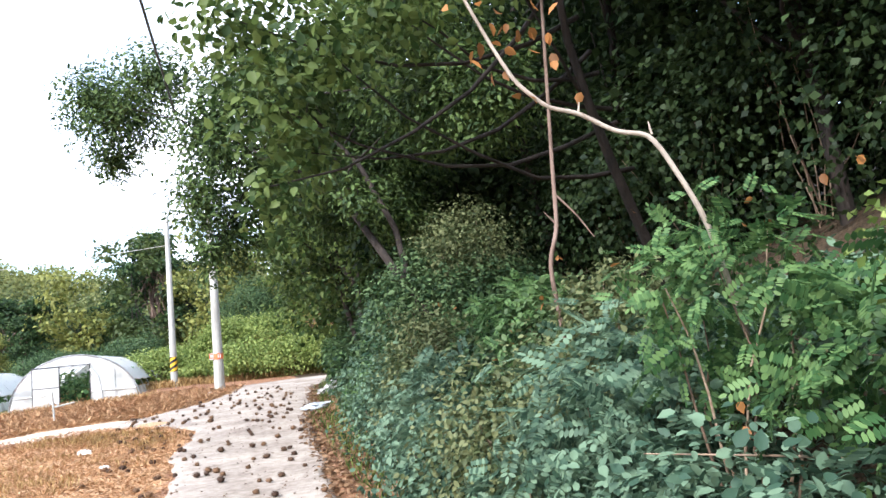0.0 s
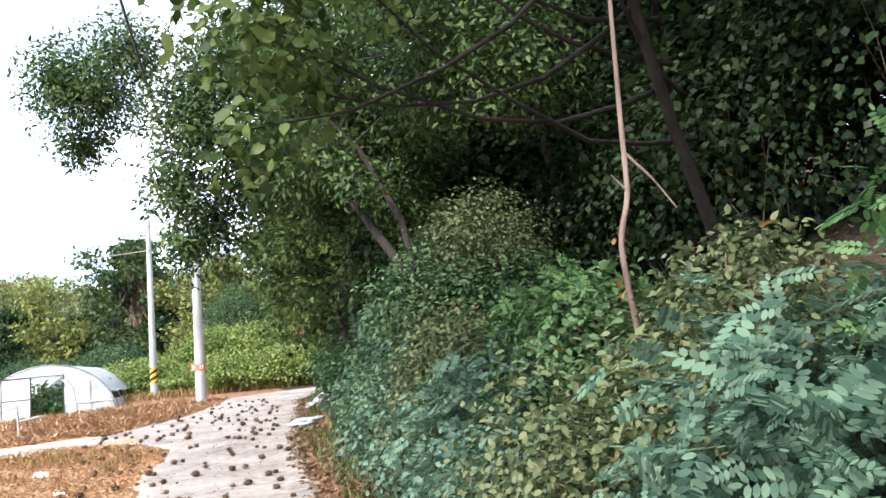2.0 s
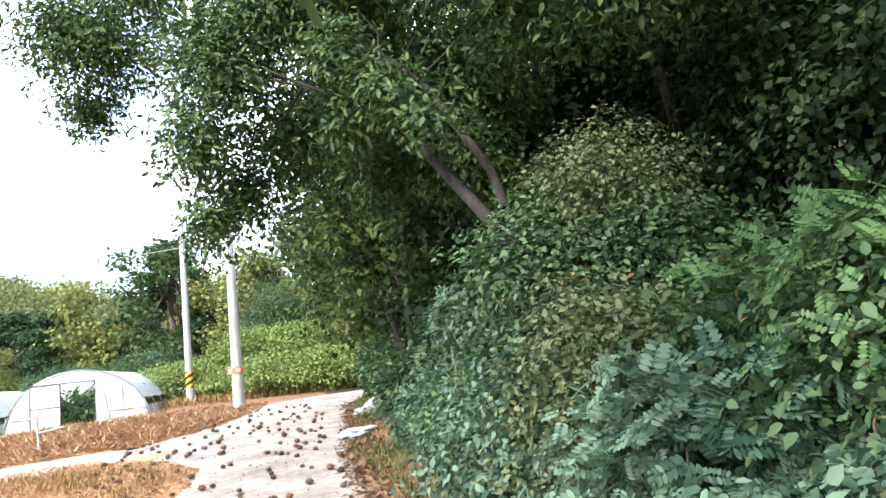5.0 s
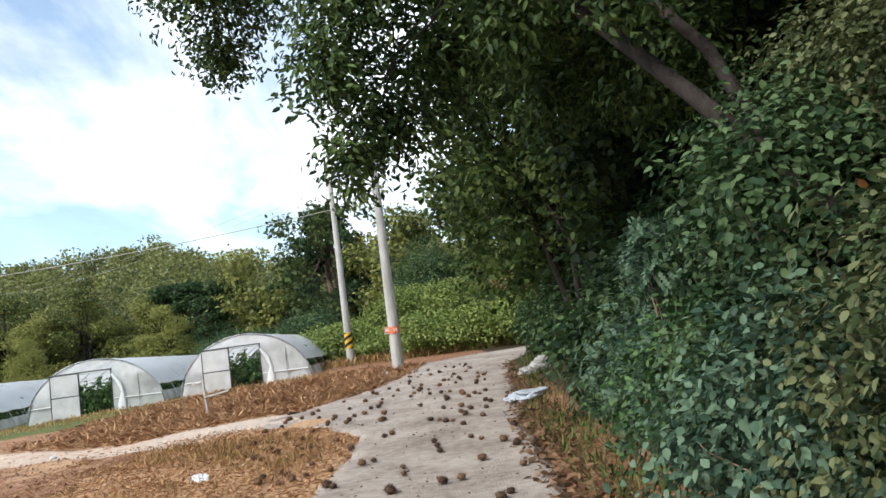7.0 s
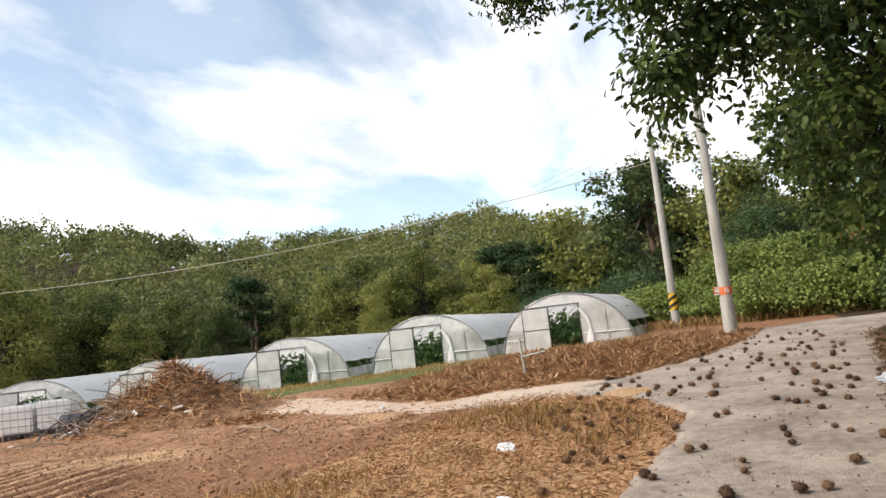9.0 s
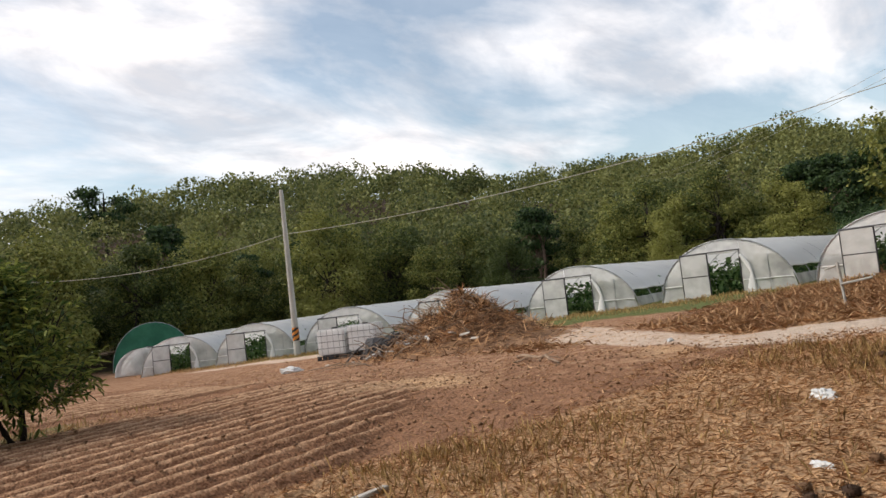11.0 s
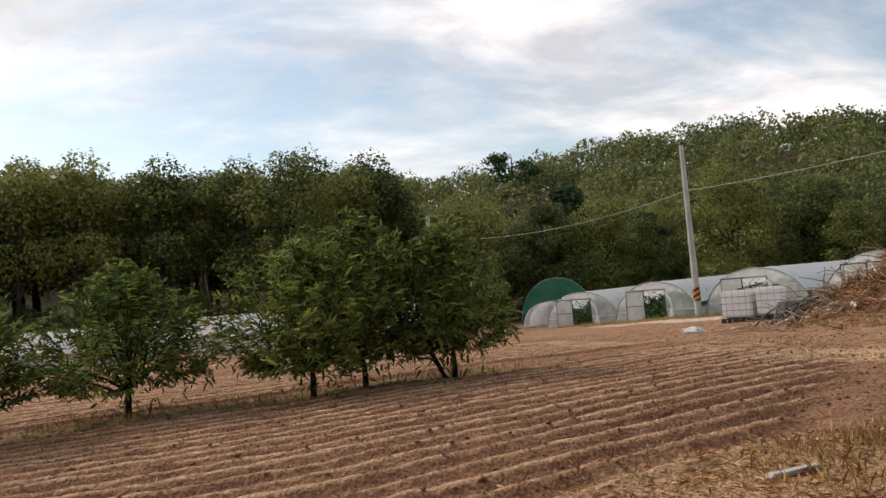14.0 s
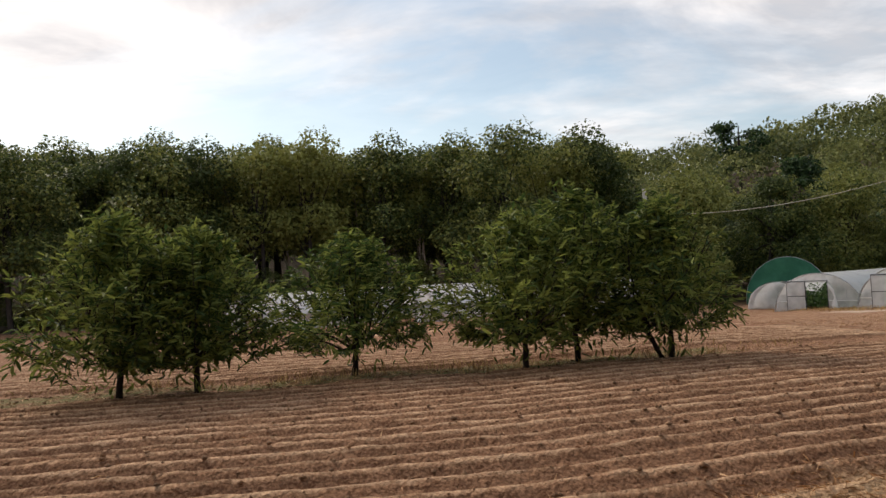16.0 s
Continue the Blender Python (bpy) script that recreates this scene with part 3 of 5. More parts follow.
def pole_sign():
    bm = bmesh.new()
    z = 1.30
    ring = [[(math.cos(a) * 0.205, math.sin(a) * 0.205) for a in np.linspace(0, 2 * math.pi, 25)[:-1]]]
    lo = [bm.verts.new((x, y, z - 0.10 + 0.02 * math.sin(i))) for i, (x, y) in enumerate(ring[0])]
    hi = [bm.verts.new((x, y, z + 0.12 + 0.02 * math.cos(i * 1.7))) for i, (x, y) in enumerate(ring[0])]
    for i in range(24):
        bm.faces.new((lo[i], lo[(i + 1) % 24], hi[(i + 1) % 24], hi[i]))
    part("tape", bm, M["tape_red"], pole_b, "faded red plastic tape")
    bm = bmesh.new()
    box(bm, (0.24, 0.012, 0.24), (-0.20, -0.14, z + 0.02), 0.2, 0.004)
    plate = part("sign_plate", bm, M["white_sheet"], pole_b, "small white and red sign plate")
    bm = bmesh.new()
    for dx, dz, w, h in ((-0.24, 0.09, 0.16, 0.035), (-0.24, -0.06, 0.16, 0.035), (-0.30, 0.02, 0.035, 0.14), (-0.14, 0.02, 0.03, 0.15)):
        box(bm, (w, 0.006, h), (dx, -0.150 + 0.2 * (dx + 0.20), z + 0.02 + dz), 0.2)
    part("sign_mark", bm, M["tape_red"], plate, "red bars")
    bm = bmesh.new()
    for dx in (0.02, 0.09):
        box(bm, (0.03, 0.006, 0.13), (dx, -0.212, z + 0.01))
    part("tape_mark", bm, M["white_sheet"], pole_b, "pale bars on the tape")


pole_sign()


def cable(a, b, sag, r, label, mat="wire"):
    u = np.linspace(0, 1, 30)[:, None]
    p = np.array(a) * (1 - u) + np.array(b) * u
    p[:, 2] -= (4 * sag * u * (1 - u))[:, 0]
    v, f = tubes([np.concatenate([p, np.full((30, 1), r)], 1)], 5)
    return tagged(new("overhead_cable", make_mesh("overhead_cable", v, f, M[mat])), label, "cable", "overhead cables")


cable((-33.24, 29.0, 5.35), (-3.8, 36.95, 7.2), 0.75, 0.016, "thin pale overhead cable sagging between two poles", "wire_pale")
cable((-33.24, 29.0, 5.35), (-48.46, 19.9, 5.0), 0.75, 0.016, "thin pale overhead cable sagging behind orchard trees", "wire_pale")
cable((-3.8, 37.0, 8.5), (-60, 110, 16), 1.2, 0.009, "thin dark power line running to the hill", "wire_pale")
cable((-3.8, 37.0, 8.2), (-60, 110, 15.2), 1.2, 0.009, "thin pale power line running to the hill", "wire_pale")
cable((-1.56, 30.6, 7.7), (-3.8, 37.0, 8.3), 0.1, 0.015, "short dark cable between two poles")
cable((-1.56, 30.6, 7.6), (-1.15, -6, 5.2), 0.7, 0.018, "dark power line above the lane")


# ---- plastic houses ----
def plastic_house(x, y, z, width=5.0, height=2.08, length=19.0, turn=0.0, seed=0, label="", plants=True):
    rng = np.random.default_rng(seed)
    ob = thing("plastic_house", (x, y, z), label or "arched plastic-film greenhouse with open door and white roof", "greenhouse", "row of plastic houses")
    ob.rotation_euler = (0, 0, turn)
    n = 22
    th = np.linspace(0, math.pi, n)
    px = width / 2 * np.sign(np.cos(th)) * np.abs(np.cos(th)) ** 1.02
    pz = height * np.sin(th) ** 1.0
    # hoops
    for k, yy in enumerate(np.arange(0, length + 0.1, 2.0)):
        v, f = tubes([np.stack([px * 1.004, np.full(n, yy), pz * 1.004, np.full(n, 0.018)], 1)], 5)
        child("hoop", make_mesh("hoop", v, f, M["steel_pipe"]), ob)

    def skin(name, i0, i1, mat, label, lift=0.0):
        rows = np.arange(0, length + 0.01, 0.5)
        a = np.arange(i0, i1 + 1)
        sagv = 0.02 * np.abs(np.sin(rows * math.pi / 2))[:, None]
        X = (px[a] * (1 + lift))[None] * (1 - sagv * 0.4) + rng.normal(0, 0.006, (len(rows), len(a)))
        Z = (pz[a] * (1 + lift))[None] - sagv * np.sin(th[a])[None] + rng.normal(0, 0.006, (len(rows), len(a)))
        Y = np.repeat(rows[:, None], len(a), 1)
        v = np.stack([X, Y, Z], -1).reshape(-1, 3)
        w = len(a)
        i, j = np.meshgrid(np.arange(w - 1), np.arange(len(rows) - 1))
        k = (j * w + i).ravel()
        child(name, shade_smooth(make_mesh(name, v, np.stack([k, k + 1, k + 1 + w, k + w], -1), mat)), ob, label)
    skin("roof_film", 3, n - 4, M["roof_film"], "white roof film", 0.012)
    skin("side_film", 0, 2, M["clear_film"], "rolled-up clear side film")
    skin("side_film", n - 3, n - 1, M["clear_film"], "rolled-up clear side film")
    for s in (3, n - 4):
        v, f = tubes([[(px[s] * 1.01, yy, pz[s] + 0.02 * math.sin(yy * 3), 0.035) for yy in np.arange(0, length + 0.1, 0.5)]], 6)
        child("film_roll", make_mesh("film_roll", v, f, M["white_sheet"]), ob, "rolled film along the side")

    # end wall: film left and right of the doorway, above it a dusty strip
    def gable(yy, door):
        zx = lambda q: np.interp(q, px[::-1], pz[::-1])
        strips = [(-width / 2, -door / 2), (door / 2, width / 2)] if door else [(-width / 2, width / 2)]
        for a, b in strips:
            qs = np.linspace(a, b, 12)
            v, f = [], []
            for q in qs:
                for u in np.linspace(0, 1, 6):
                    v.append((q, yy + 0.03 * math.sin(q * 4 + u * 5 + seed), zx(q) * u * 0.995))
            for i in range(11):
                for j in range(5):
                    k = i * 6 + j
                    f.append((k, k + 6, k + 7, k + 1))
            child("end_film", make_mesh("end_film", np.array(v), np.array(f), M["clear_film"]), ob, "milky end-wall film")
        if door:
            v, f = [], []
            qs = np.linspace(-door / 2, door / 2, 6)
            for q in qs:
                v += [(q, yy + 0.01, 1.60), (q, yy + 0.01, zx(q) * 0.995)]
            for i in range(5):
                f.append((2 * i, 2 * i + 2, 2 * i + 3, 2 * i + 1))
            child("end_film", make_mesh("end_film", np.array(v), np.array(f), M["clear_film"]), ob)
    door, tall = 1.15, 1.66
    gable(0.0, door); gable(length, 0)
    for s in (-1, 1):
        v, f = tubes([[(s * door / 2, -0.02, 0, 0.022), (s * door / 2, -0.02, tall, 0.022)]], 6)
        child("door_post", make_mesh("door_post", v, f, M["dark_pipe"]), ob)
        v, f = tubes([[(s * (door / 2 + 0.95), -0.03, 0, 0.014), (s * (door / 2 + 0.95), -0.03, 1.40, 0.014)]], 6)
        child("end_post", make_mesh("end_post", v, f, M["steel_pipe"]), ob)
        # pale hem of the film, knee high
        v, f = tubes([[(s * (door / 2 + 0.03), -0.025, 0.58, 0.022), (s * width * 0.47, -0.025, 0.55, 0.022)]], 6)
        child("film_hem", make_mesh("film_hem", v, f, M["white_sheet"]), ob, "pale hem across the end film")
        # the outer arch of the end, wrapped in clips
        v, f = tubes([[(s * width / 2 * math.cos(a) * 1.012, -0.02, height * math.sin(a) * 1.012, 0.018) for a in np.linspace(0, math.pi / 2, 12)]], 6)
        child("end_arch", make_mesh("end_arch", v, f, M["steel_pipe"]), ob)
    v, f = tubes([[(-door / 2 - 1.02, -0.05, tall + 0.02, 0.024), (door / 2 + 0.05, -0.05, tall + 0.02, 0.024)]], 6)
    child("door_rail", make_mesh("door_rail", v, f, M["dark_pipe"]), ob, "dark sliding-door rail")
    # the door, slid aside, its corner standing clear of the arch
    dx = -door / 2 - 0.50
    for a, b in (((dx - 0.5, 0.02), (dx - 0.5, tall)), ((dx + 0.5, 0.02), (dx + 0.5, tall)), ((dx - 0.5, 0.06), (dx + 0.5, 0.06)), ((dx - 0.5, 0.85), (dx + 0.5, 0.85)), ((dx - 0.5, tall), (dx + 0.5, tall))):
        v, f = tubes([[(a[0], -0.07, a[1], 0.022), (b[0], -0.07, b[1], 0.022)]], 5)
        child("door_frame", make_mesh("door_frame", v, f, M["dark_pipe"]), ob)
    bm = bmesh.new()
    box(bm, (0.98, 0.008, tall - 0.1), (dx, -0.075, tall / 2 + 0.02))
    part("door_film", bm, M["clear_film"], ob, "sliding door of milky film")
    # a knotted film bundle beside the doorway
    v, f = tubes([[(door / 2 + 0.30, -0.05, 0, 0.20), (door / 2 + 0.34, -0.05, 0.45, 0.13), (door / 2 + 0.36, -0.05, 0.8, 0.04), (door / 2 + 0.25, -0.04, 1.15, 0.08), (door / 2 + 0.02, -0.03, 1.5, 0.05)]], 8)
    v[:, 1] = -0.04 + (v[:, 1] + 0.04) * 0.25
    child("gathered_film", make_mesh("gathered_film", v, f, M["white_sheet"]), ob, "gathered white film")
    if plants:
        groups = []
        for row in (-1.5, -0.5, 0.5, 1.5):
            for yy in np.arange(0.8, 9, 0.8):
                groups.append(blob_leaves(DIAMOND, (row, yy, 0.6), (0.42, 0.5, 0.68), 60, 0.22, rng, 0.3))
        v, f = join(*groups)
        tagged(child("crop", make_mesh("crop", v, f, M["leaf_fresh"]), ob, "rows of leafy green crop plants"), kind="stuff")
    return ob


HOUSES = [(-7.35, 33.9, 0), (-12.95, 34.0, 1), (-19.0, 33.5, 2), (-25.0, 32.0, 3), (-31.0, 30.7, 4), (-37.0, 29.0, 5), (-43.0, 27.6, 6)]
for hx, hy, s in HOUSES:
    plastic_house(hx, hy, gz(hx, hy) - 0.12, seed=s, turn=radians((0, 6, 13, 22, 30, 38, 46)[s]), width=4.9 if s < 5 else 4.6, length=17 if s else 9)


def end_shelters():
    ob = thing("plastic_house", (-47.3, 27.2, gz(-47.3, 27.2)), "low film tunnel with a black cover folded over its end", "greenhouse", "row of plastic houses")
    ob.rotation_euler = (0, 0, radians(52))
    n = 18
    th = np.linspace(0, math.pi, n)

    def shell(w, h, y0, y1, cx):
        rows = np.linspace(y0, y1, 12)
        X = cx + w / 2 * np.cos(th)[None] + 0 * rows[:, None]
        Z = h * np.sin(th)[None] ** 0.9 + 0 * rows[:, None]
        Y = np.repeat(rows[:, None], n, 1)
        v = np.stack([X, Y, Z], -1).reshape(-1, 3)
        i, j = np.meshgrid(np.arange(n - 1), np.arange(11))
        k = (j * n + i).ravel()
        f = np.stack([k, k + 1, k + 1 + n, k + n], -1)
        c = len(v)
        v = np.concatenate([v, [[cx, y0, 0], [cx, y1, 0]]])
        q = np.arange(n - 1)
        end = np.stack([q, q + 1, np.full(n - 1, c)], -1)
        return v, [f, end]
    v, f = shell(3.4, 1.6, 0, 14, 0)
    child("roof_film", shade_smooth(make_mesh("roof_film", v, f[0], M["roof_film"])), ob, "white roof film")
    child("end_film", make_mesh("end_film", v, f[1], M["clear_film"]), ob, "milky end-wall film")
    v, f = shell(3.55, 1.66, 0.3, 1.2, 0)
    child("black_cover", shade_smooth(make_mesh("black_cover", v, f[0], M["black_sheet"])), ob, "folded black cover sheet")
    barn = thing("green_tunnel", (-52.0, 30.0, gz(-52.0, 30.0)), "dark green tarpaulin tunnel shed behind the plastic houses", "shed")
    barn.rotation_euler = (0, 0, radians(66))
    v, f = shell(5.2, 3.1, 0, 12, 0)
    child("cover", shade_smooth(make_mesh("cover", v, f, M["green_sheet"])), barn, "green tarpaulin cover")
    for yy in (0.0, 3, 6, 9, 12):
        v, f = tubes([[(2.62 * math.cos(a), yy, 3.12 * max(0, math.sin(a)) ** 0.9, 0.02) for a in th]], 5)
        child("hoop", make_mesh("hoop", v, f, M["steel_pipe"]), barn)


end_shelters()
for hx, hy, s in ((-40, 12.5, 11), (-41, 5.0, 12), (-39, -2.5, 13)):
    plastic_house(hx, hy, gz(hx, hy) - 0.02, width=4.6, height=1.9, length=13, turn=radians(62), seed=s, plants=False,
                  label="low white film greenhouse glimpsed behind orchard trees")


# ---- woods: builders ----
def limbs_to(base, top, centres, r0, rng, sway=0.25):
    """A trunk and limbs that reach the middle of every leaf mass."""
    paths = [bend(base, top, 8, (sway * rng.normal(), sway * rng.normal(), 0), r0, r0 * 0.45, rng, r0 * 0.15)]
    for c in centres:
        u = 0.35 + 0.6 * rng.random()
        a = np.asarray(base) * (1 - u) + np.asarray(top) * u
        paths.append(bend(a, c, 6, (0, 0, -0.12 * np.linalg.norm(np.asarray(c) - a)), r0 * 0.42, r0 * 0.08, rng, r0 * 0.3))
    return paths


def tree_parts(ob, base, top, blobs, shape, leaf_mat, size, per, rng, r0, bark="bark", fill=0.35, droop=0.1, crown_label="", single=False):
    paths = limbs_to(base, top, [b[0] for b in blobs], r0, rng)
    v, f = tubes(paths[:1], 8)
    child("trunk", shade_smooth(make_mesh("trunk", v, f, M[bark])), ob)
    v, f = tubes(paths[1:], 5)
    if single:
        for p in paths[1:]:
            child("limb", shade_smooth(make_mesh("limb", *tubes([p], 5), M[bark])), ob)
    else:
        tagged(child("branchwork", shade_smooth(make_mesh("branchwork", v, f, M[bark])), ob), kind="stuff")
    v, f = join(*[blob_leaves(shape, c, r, int(per * (r[0] * r[1] + r[0] * r[2] + r[1] * r[2]) / 3), size, rng, droop, fill) for c, r in blobs])
    child("crown", make_mesh("crown", v, f, M[leaf_mat]), ob, crown_label)


def round_blobs(rng, n, h, spread_r, low, blob):
    out = []
    for i in range(n):
        a, q = rng.random() * 2 * math.pi, math.sqrt(rng.random())
        zz = low + (h - low) * rng.random()
        w = spread_r * math.sqrt(max(0.06, 1 - 0.94 * ((zz - low) / (h - low)) ** 2.2))
        r = blob * (0.7 + 0.6 * rng.random())
        out.append(((q * w * math.cos(a), q * w * math.sin(a), zz), (r, r, r * 0.75)))
    return out


# ---- distant woods ----
def wood_tree(rng, kind):
    label = {"broad": "dense green broadleaf tree at the wood's edge", "pine": "dark green pine tree with layered branches", "slim": "slender tree with a pale bare trunk and thin crown", "tall": "tall dark broadleaf tree with a bare lower trunk"}[kind]
    ob = thing("woodland_tree", (0, 0, 0), label, "tree", "trees along the wood's edge")
    if kind == "broad":
        h = 9.5
        tree_parts(ob, (0, 0, -0.4), (0, 0, h * 0.7), round_blobs(rng, 26, h, 3.5, 1.4, 1.25), DIAMOND, "leaf_wood", 0.21, 360, rng, 0.2)
    elif kind == "tall":
        tree_parts(ob, (0, 0, -0.4), (0.2, 0, 9.0), round_blobs(rng, 24, 11.0, 3.7, 4.2, 1.25), DIAMOND, "leaf_wood", 0.21, 360, rng, 0.17, "bark")
    elif kind == "pine":
        blobs = []
        for z, w in ((4.2, 3.4), (5.4, 3.3), (6.6, 2.9), (7.8, 2.4), (9.0, 1.6), (9.8, 0.8)):
            for k in range(7):
                a = rng.random() * 6.28
                q = w * (0.25 + 0.7 * rng.random())
                blobs.append(((q * math.cos(a), q * math.sin(a), z + rng.normal(0, 0.25)), (1.05, 1.05, 0.46)))
        tree_parts(ob, (0, 0, -0.4), (0.2, 0, 9.4), blobs, DIAMOND, "leaf_pine", 0.28, 300, rng, 0.2, "bark_red", 0.6, 0.0)
    else:
        tree_parts(ob, (0, 0, -0.4), (0.3, 0, 10.5), round_blobs(rng, 14, 13.0, 2.4, 8.0, 1.05), DIAMOND, "leaf_wood", 0.30, 200, rng, 0.14, "bark_pale")
    return ob


def plant_woods():
    rng = np.random.default_rng(11)
    kinds = ["broad", "broad", "broad", "broad", "pine", "pine", "slim", "slim", "tall", "tall"]
    seeds = [wood_tree(np.random.default_rng(100 + i), k) for i, k in enumerate(kinds)]
    used = set()
    for row, r in enumerate((66, 70.5, 76, 84)):
        for b in np.arange(-8, 122, 3.6):
            bb = b + rng.normal(0, 0.8) + (row % 2) * 1.8
            rr = r + rng.normal(0, 2.8) - 12 * smooth(45, 20, bb) * smooth(-2, 10, bb)
            x, y = -rr * math.sin(radians(bb)), 7 + rr * math.cos(radians(bb))
            if -56 < x < -44 and 20 < y < 46:
                continue
            if bb > 78:
                k = rng.choice([0, 1, 8, 9, 6, 7], p=[.05, .05, .4, .4, .05, .05])
                sc = 1.0
            else:
                k = rng.choice(10, p=[.18, .18, .18, .18, .1, .1, .02, .02, .02, .02])
                sc = (0.62 + 0.6 * rng.random()) * (0.74 + 0.26 * float(smooth(38, 58, bb)))
            if 8 < bb < 20 and row < 3:
                k = int(rng.choice([4, 5]))
            # crowns reach the wood's skyline, or stay below that of the hill behind
            tall = (10.9, 10.9, 10.9, 10.9, 10.3, 10.3, 14.0, 14.0, 12.0, 12.0)[k]
            rim = np.interp(bb, (76, 80, 86, 90, 96, 99, 102, 106, 111, 122), (9.6, 11.4, 11.7, 11.0, 11.5, 11.0, 12.1, 11.9, 11.3, 11.2))
            if bb > 78:
                sc = (math.tan(radians(rim + rng.normal(0.1, 0.4))) * rr + 1.4 - gz(x, y)) / tall * (0.97 if row < 2 else 0.9)
            else:
                sc = min(sc, ((float(skyline(bb)) - 0.012) * rr + 1.4 - gz(x, y)) / tall)
            m = pose(x, y, gz(x, y), 0, 0, rng.random() * 360) @ Matrix.Scale(sc, 4)
            if k not in used:
                used.add(k)
                seeds[k].matrix_basis = m
            else:
                ob = copy_thing(seeds[k], m)
                ob.scale = (sc, sc, sc * (0.92 + 0.1 * rng.random()))
    # saplings and bushes that close the wood's foot
    for b in np.arange(74, 124, 2.1):
        rr = 63 + 2.5 * rng.random()
        bb = b + rng.normal(0, 0.5)
        x, y = -rr * math.sin(radians(bb)), 7 + rr * math.cos(radians(bb))
        sc = 0.34 + 0.14 * rng.random()
        ob = copy_thing(seeds[int(rng.integers(0, 4))], pose(x, y, gz(x, y), 0, 0, rng.random() * 360) @ Matrix.Scale(sc, 4))
        ob.scale = (sc * 1.2, sc * 1.2, sc)
    for i, s in enumerate(seeds):
        if i not in used:
            s.matrix_basis = pose(-80 - 5 * i, 60, gz(-80 - 5 * i, 60))
    for x, y in ((-65.5, 2.6), (-65.0, 5.0), (-67, -6.5)):
        copy_thing(seeds[6], pose(x, y, gz(x, y), 0, 0, 50 * x) @ Matrix.Scale(0.85, 4)).scale = (0.85, 0.85, 0.85)
    # the broad pine that rises beside the poles
    copy_thing(seeds[4], pose(-7.2, 62, gz(-7.2, 62), 0, 0, 40) @ Matrix.Scale(1.05, 4)).scale = (1.05, 1.05, 1.12)
    # the tall pine that stands above the ridge
    ob = thing("woodland_tree", (-147.4, 64.8, gz(-147.4, 64.8) + 1.0), "tall dark pine rising above the ridge line", "tree")
    r2 = np.random.default_rng(5)
    blobs = [((r2.normal(0, 2.2), r2.normal(0, 2.2), zz), (2.2, 2.2, 0.8)) for zz in (5, 6.5, 8, 9, 10, 11, 12, 12.6, 13.2)]
    tree_parts(ob, (0, 0, -0.5), (0.3, 0, 13), blobs, DIAMOND, "leaf_pine", 0.6, 90, r2, 0.25, "bark", 0.6, 0)
    # the closed canopy of the hillside
    count = 2500
    r = np.sqrt(rng.random(count) * (285 ** 2 - 92 ** 2) + 92 ** 2)
    b = np.radians(-12 + 150 * rng.random(count))
    x, y = -r * np.sin(b), 7 + r * np.cos(b)
    z = land(x, y, False)
    w = 2.6 + 1.8 * rng.random(count)
    groups = []
    for i in range(count):
        n = int(290 if r[i] < 150 else 180 if r[i] < 200 else 95)
        d = rng.normal(0, 1, (n, 3)); d[:, 2] = np.abs(d[:, 2]) - 0.25; d /= np.linalg.norm(d, axis=1)[:, None]
        p = np.array((x[i], y[i], z[i] + 4.5 + 1.5 * rng.random())) + d * np.array((w[i], w[i], w[i] * (0.95 + 0.5 * rng.random()))) * (0.75 + 0.3 * rng.random((n, 1)))
        groups.append(spread(DIAMOND, p, rng.normal(0, 1, (n, 3)) - 0.8 * d, (0.26 + 0.22 * rng.random(n)) * (0.6 + r[i] / 130), rng, facing=d + rng.normal(0, 0.4, (n, 3))))
    v, f = join(*groups)
    tagged(new("hillside_woods", make_mesh("hillside_woods", v, f, M["leaf_hill"])), "dense green woods covering the low hills", "woods", kind="stuff")


plant_woods()


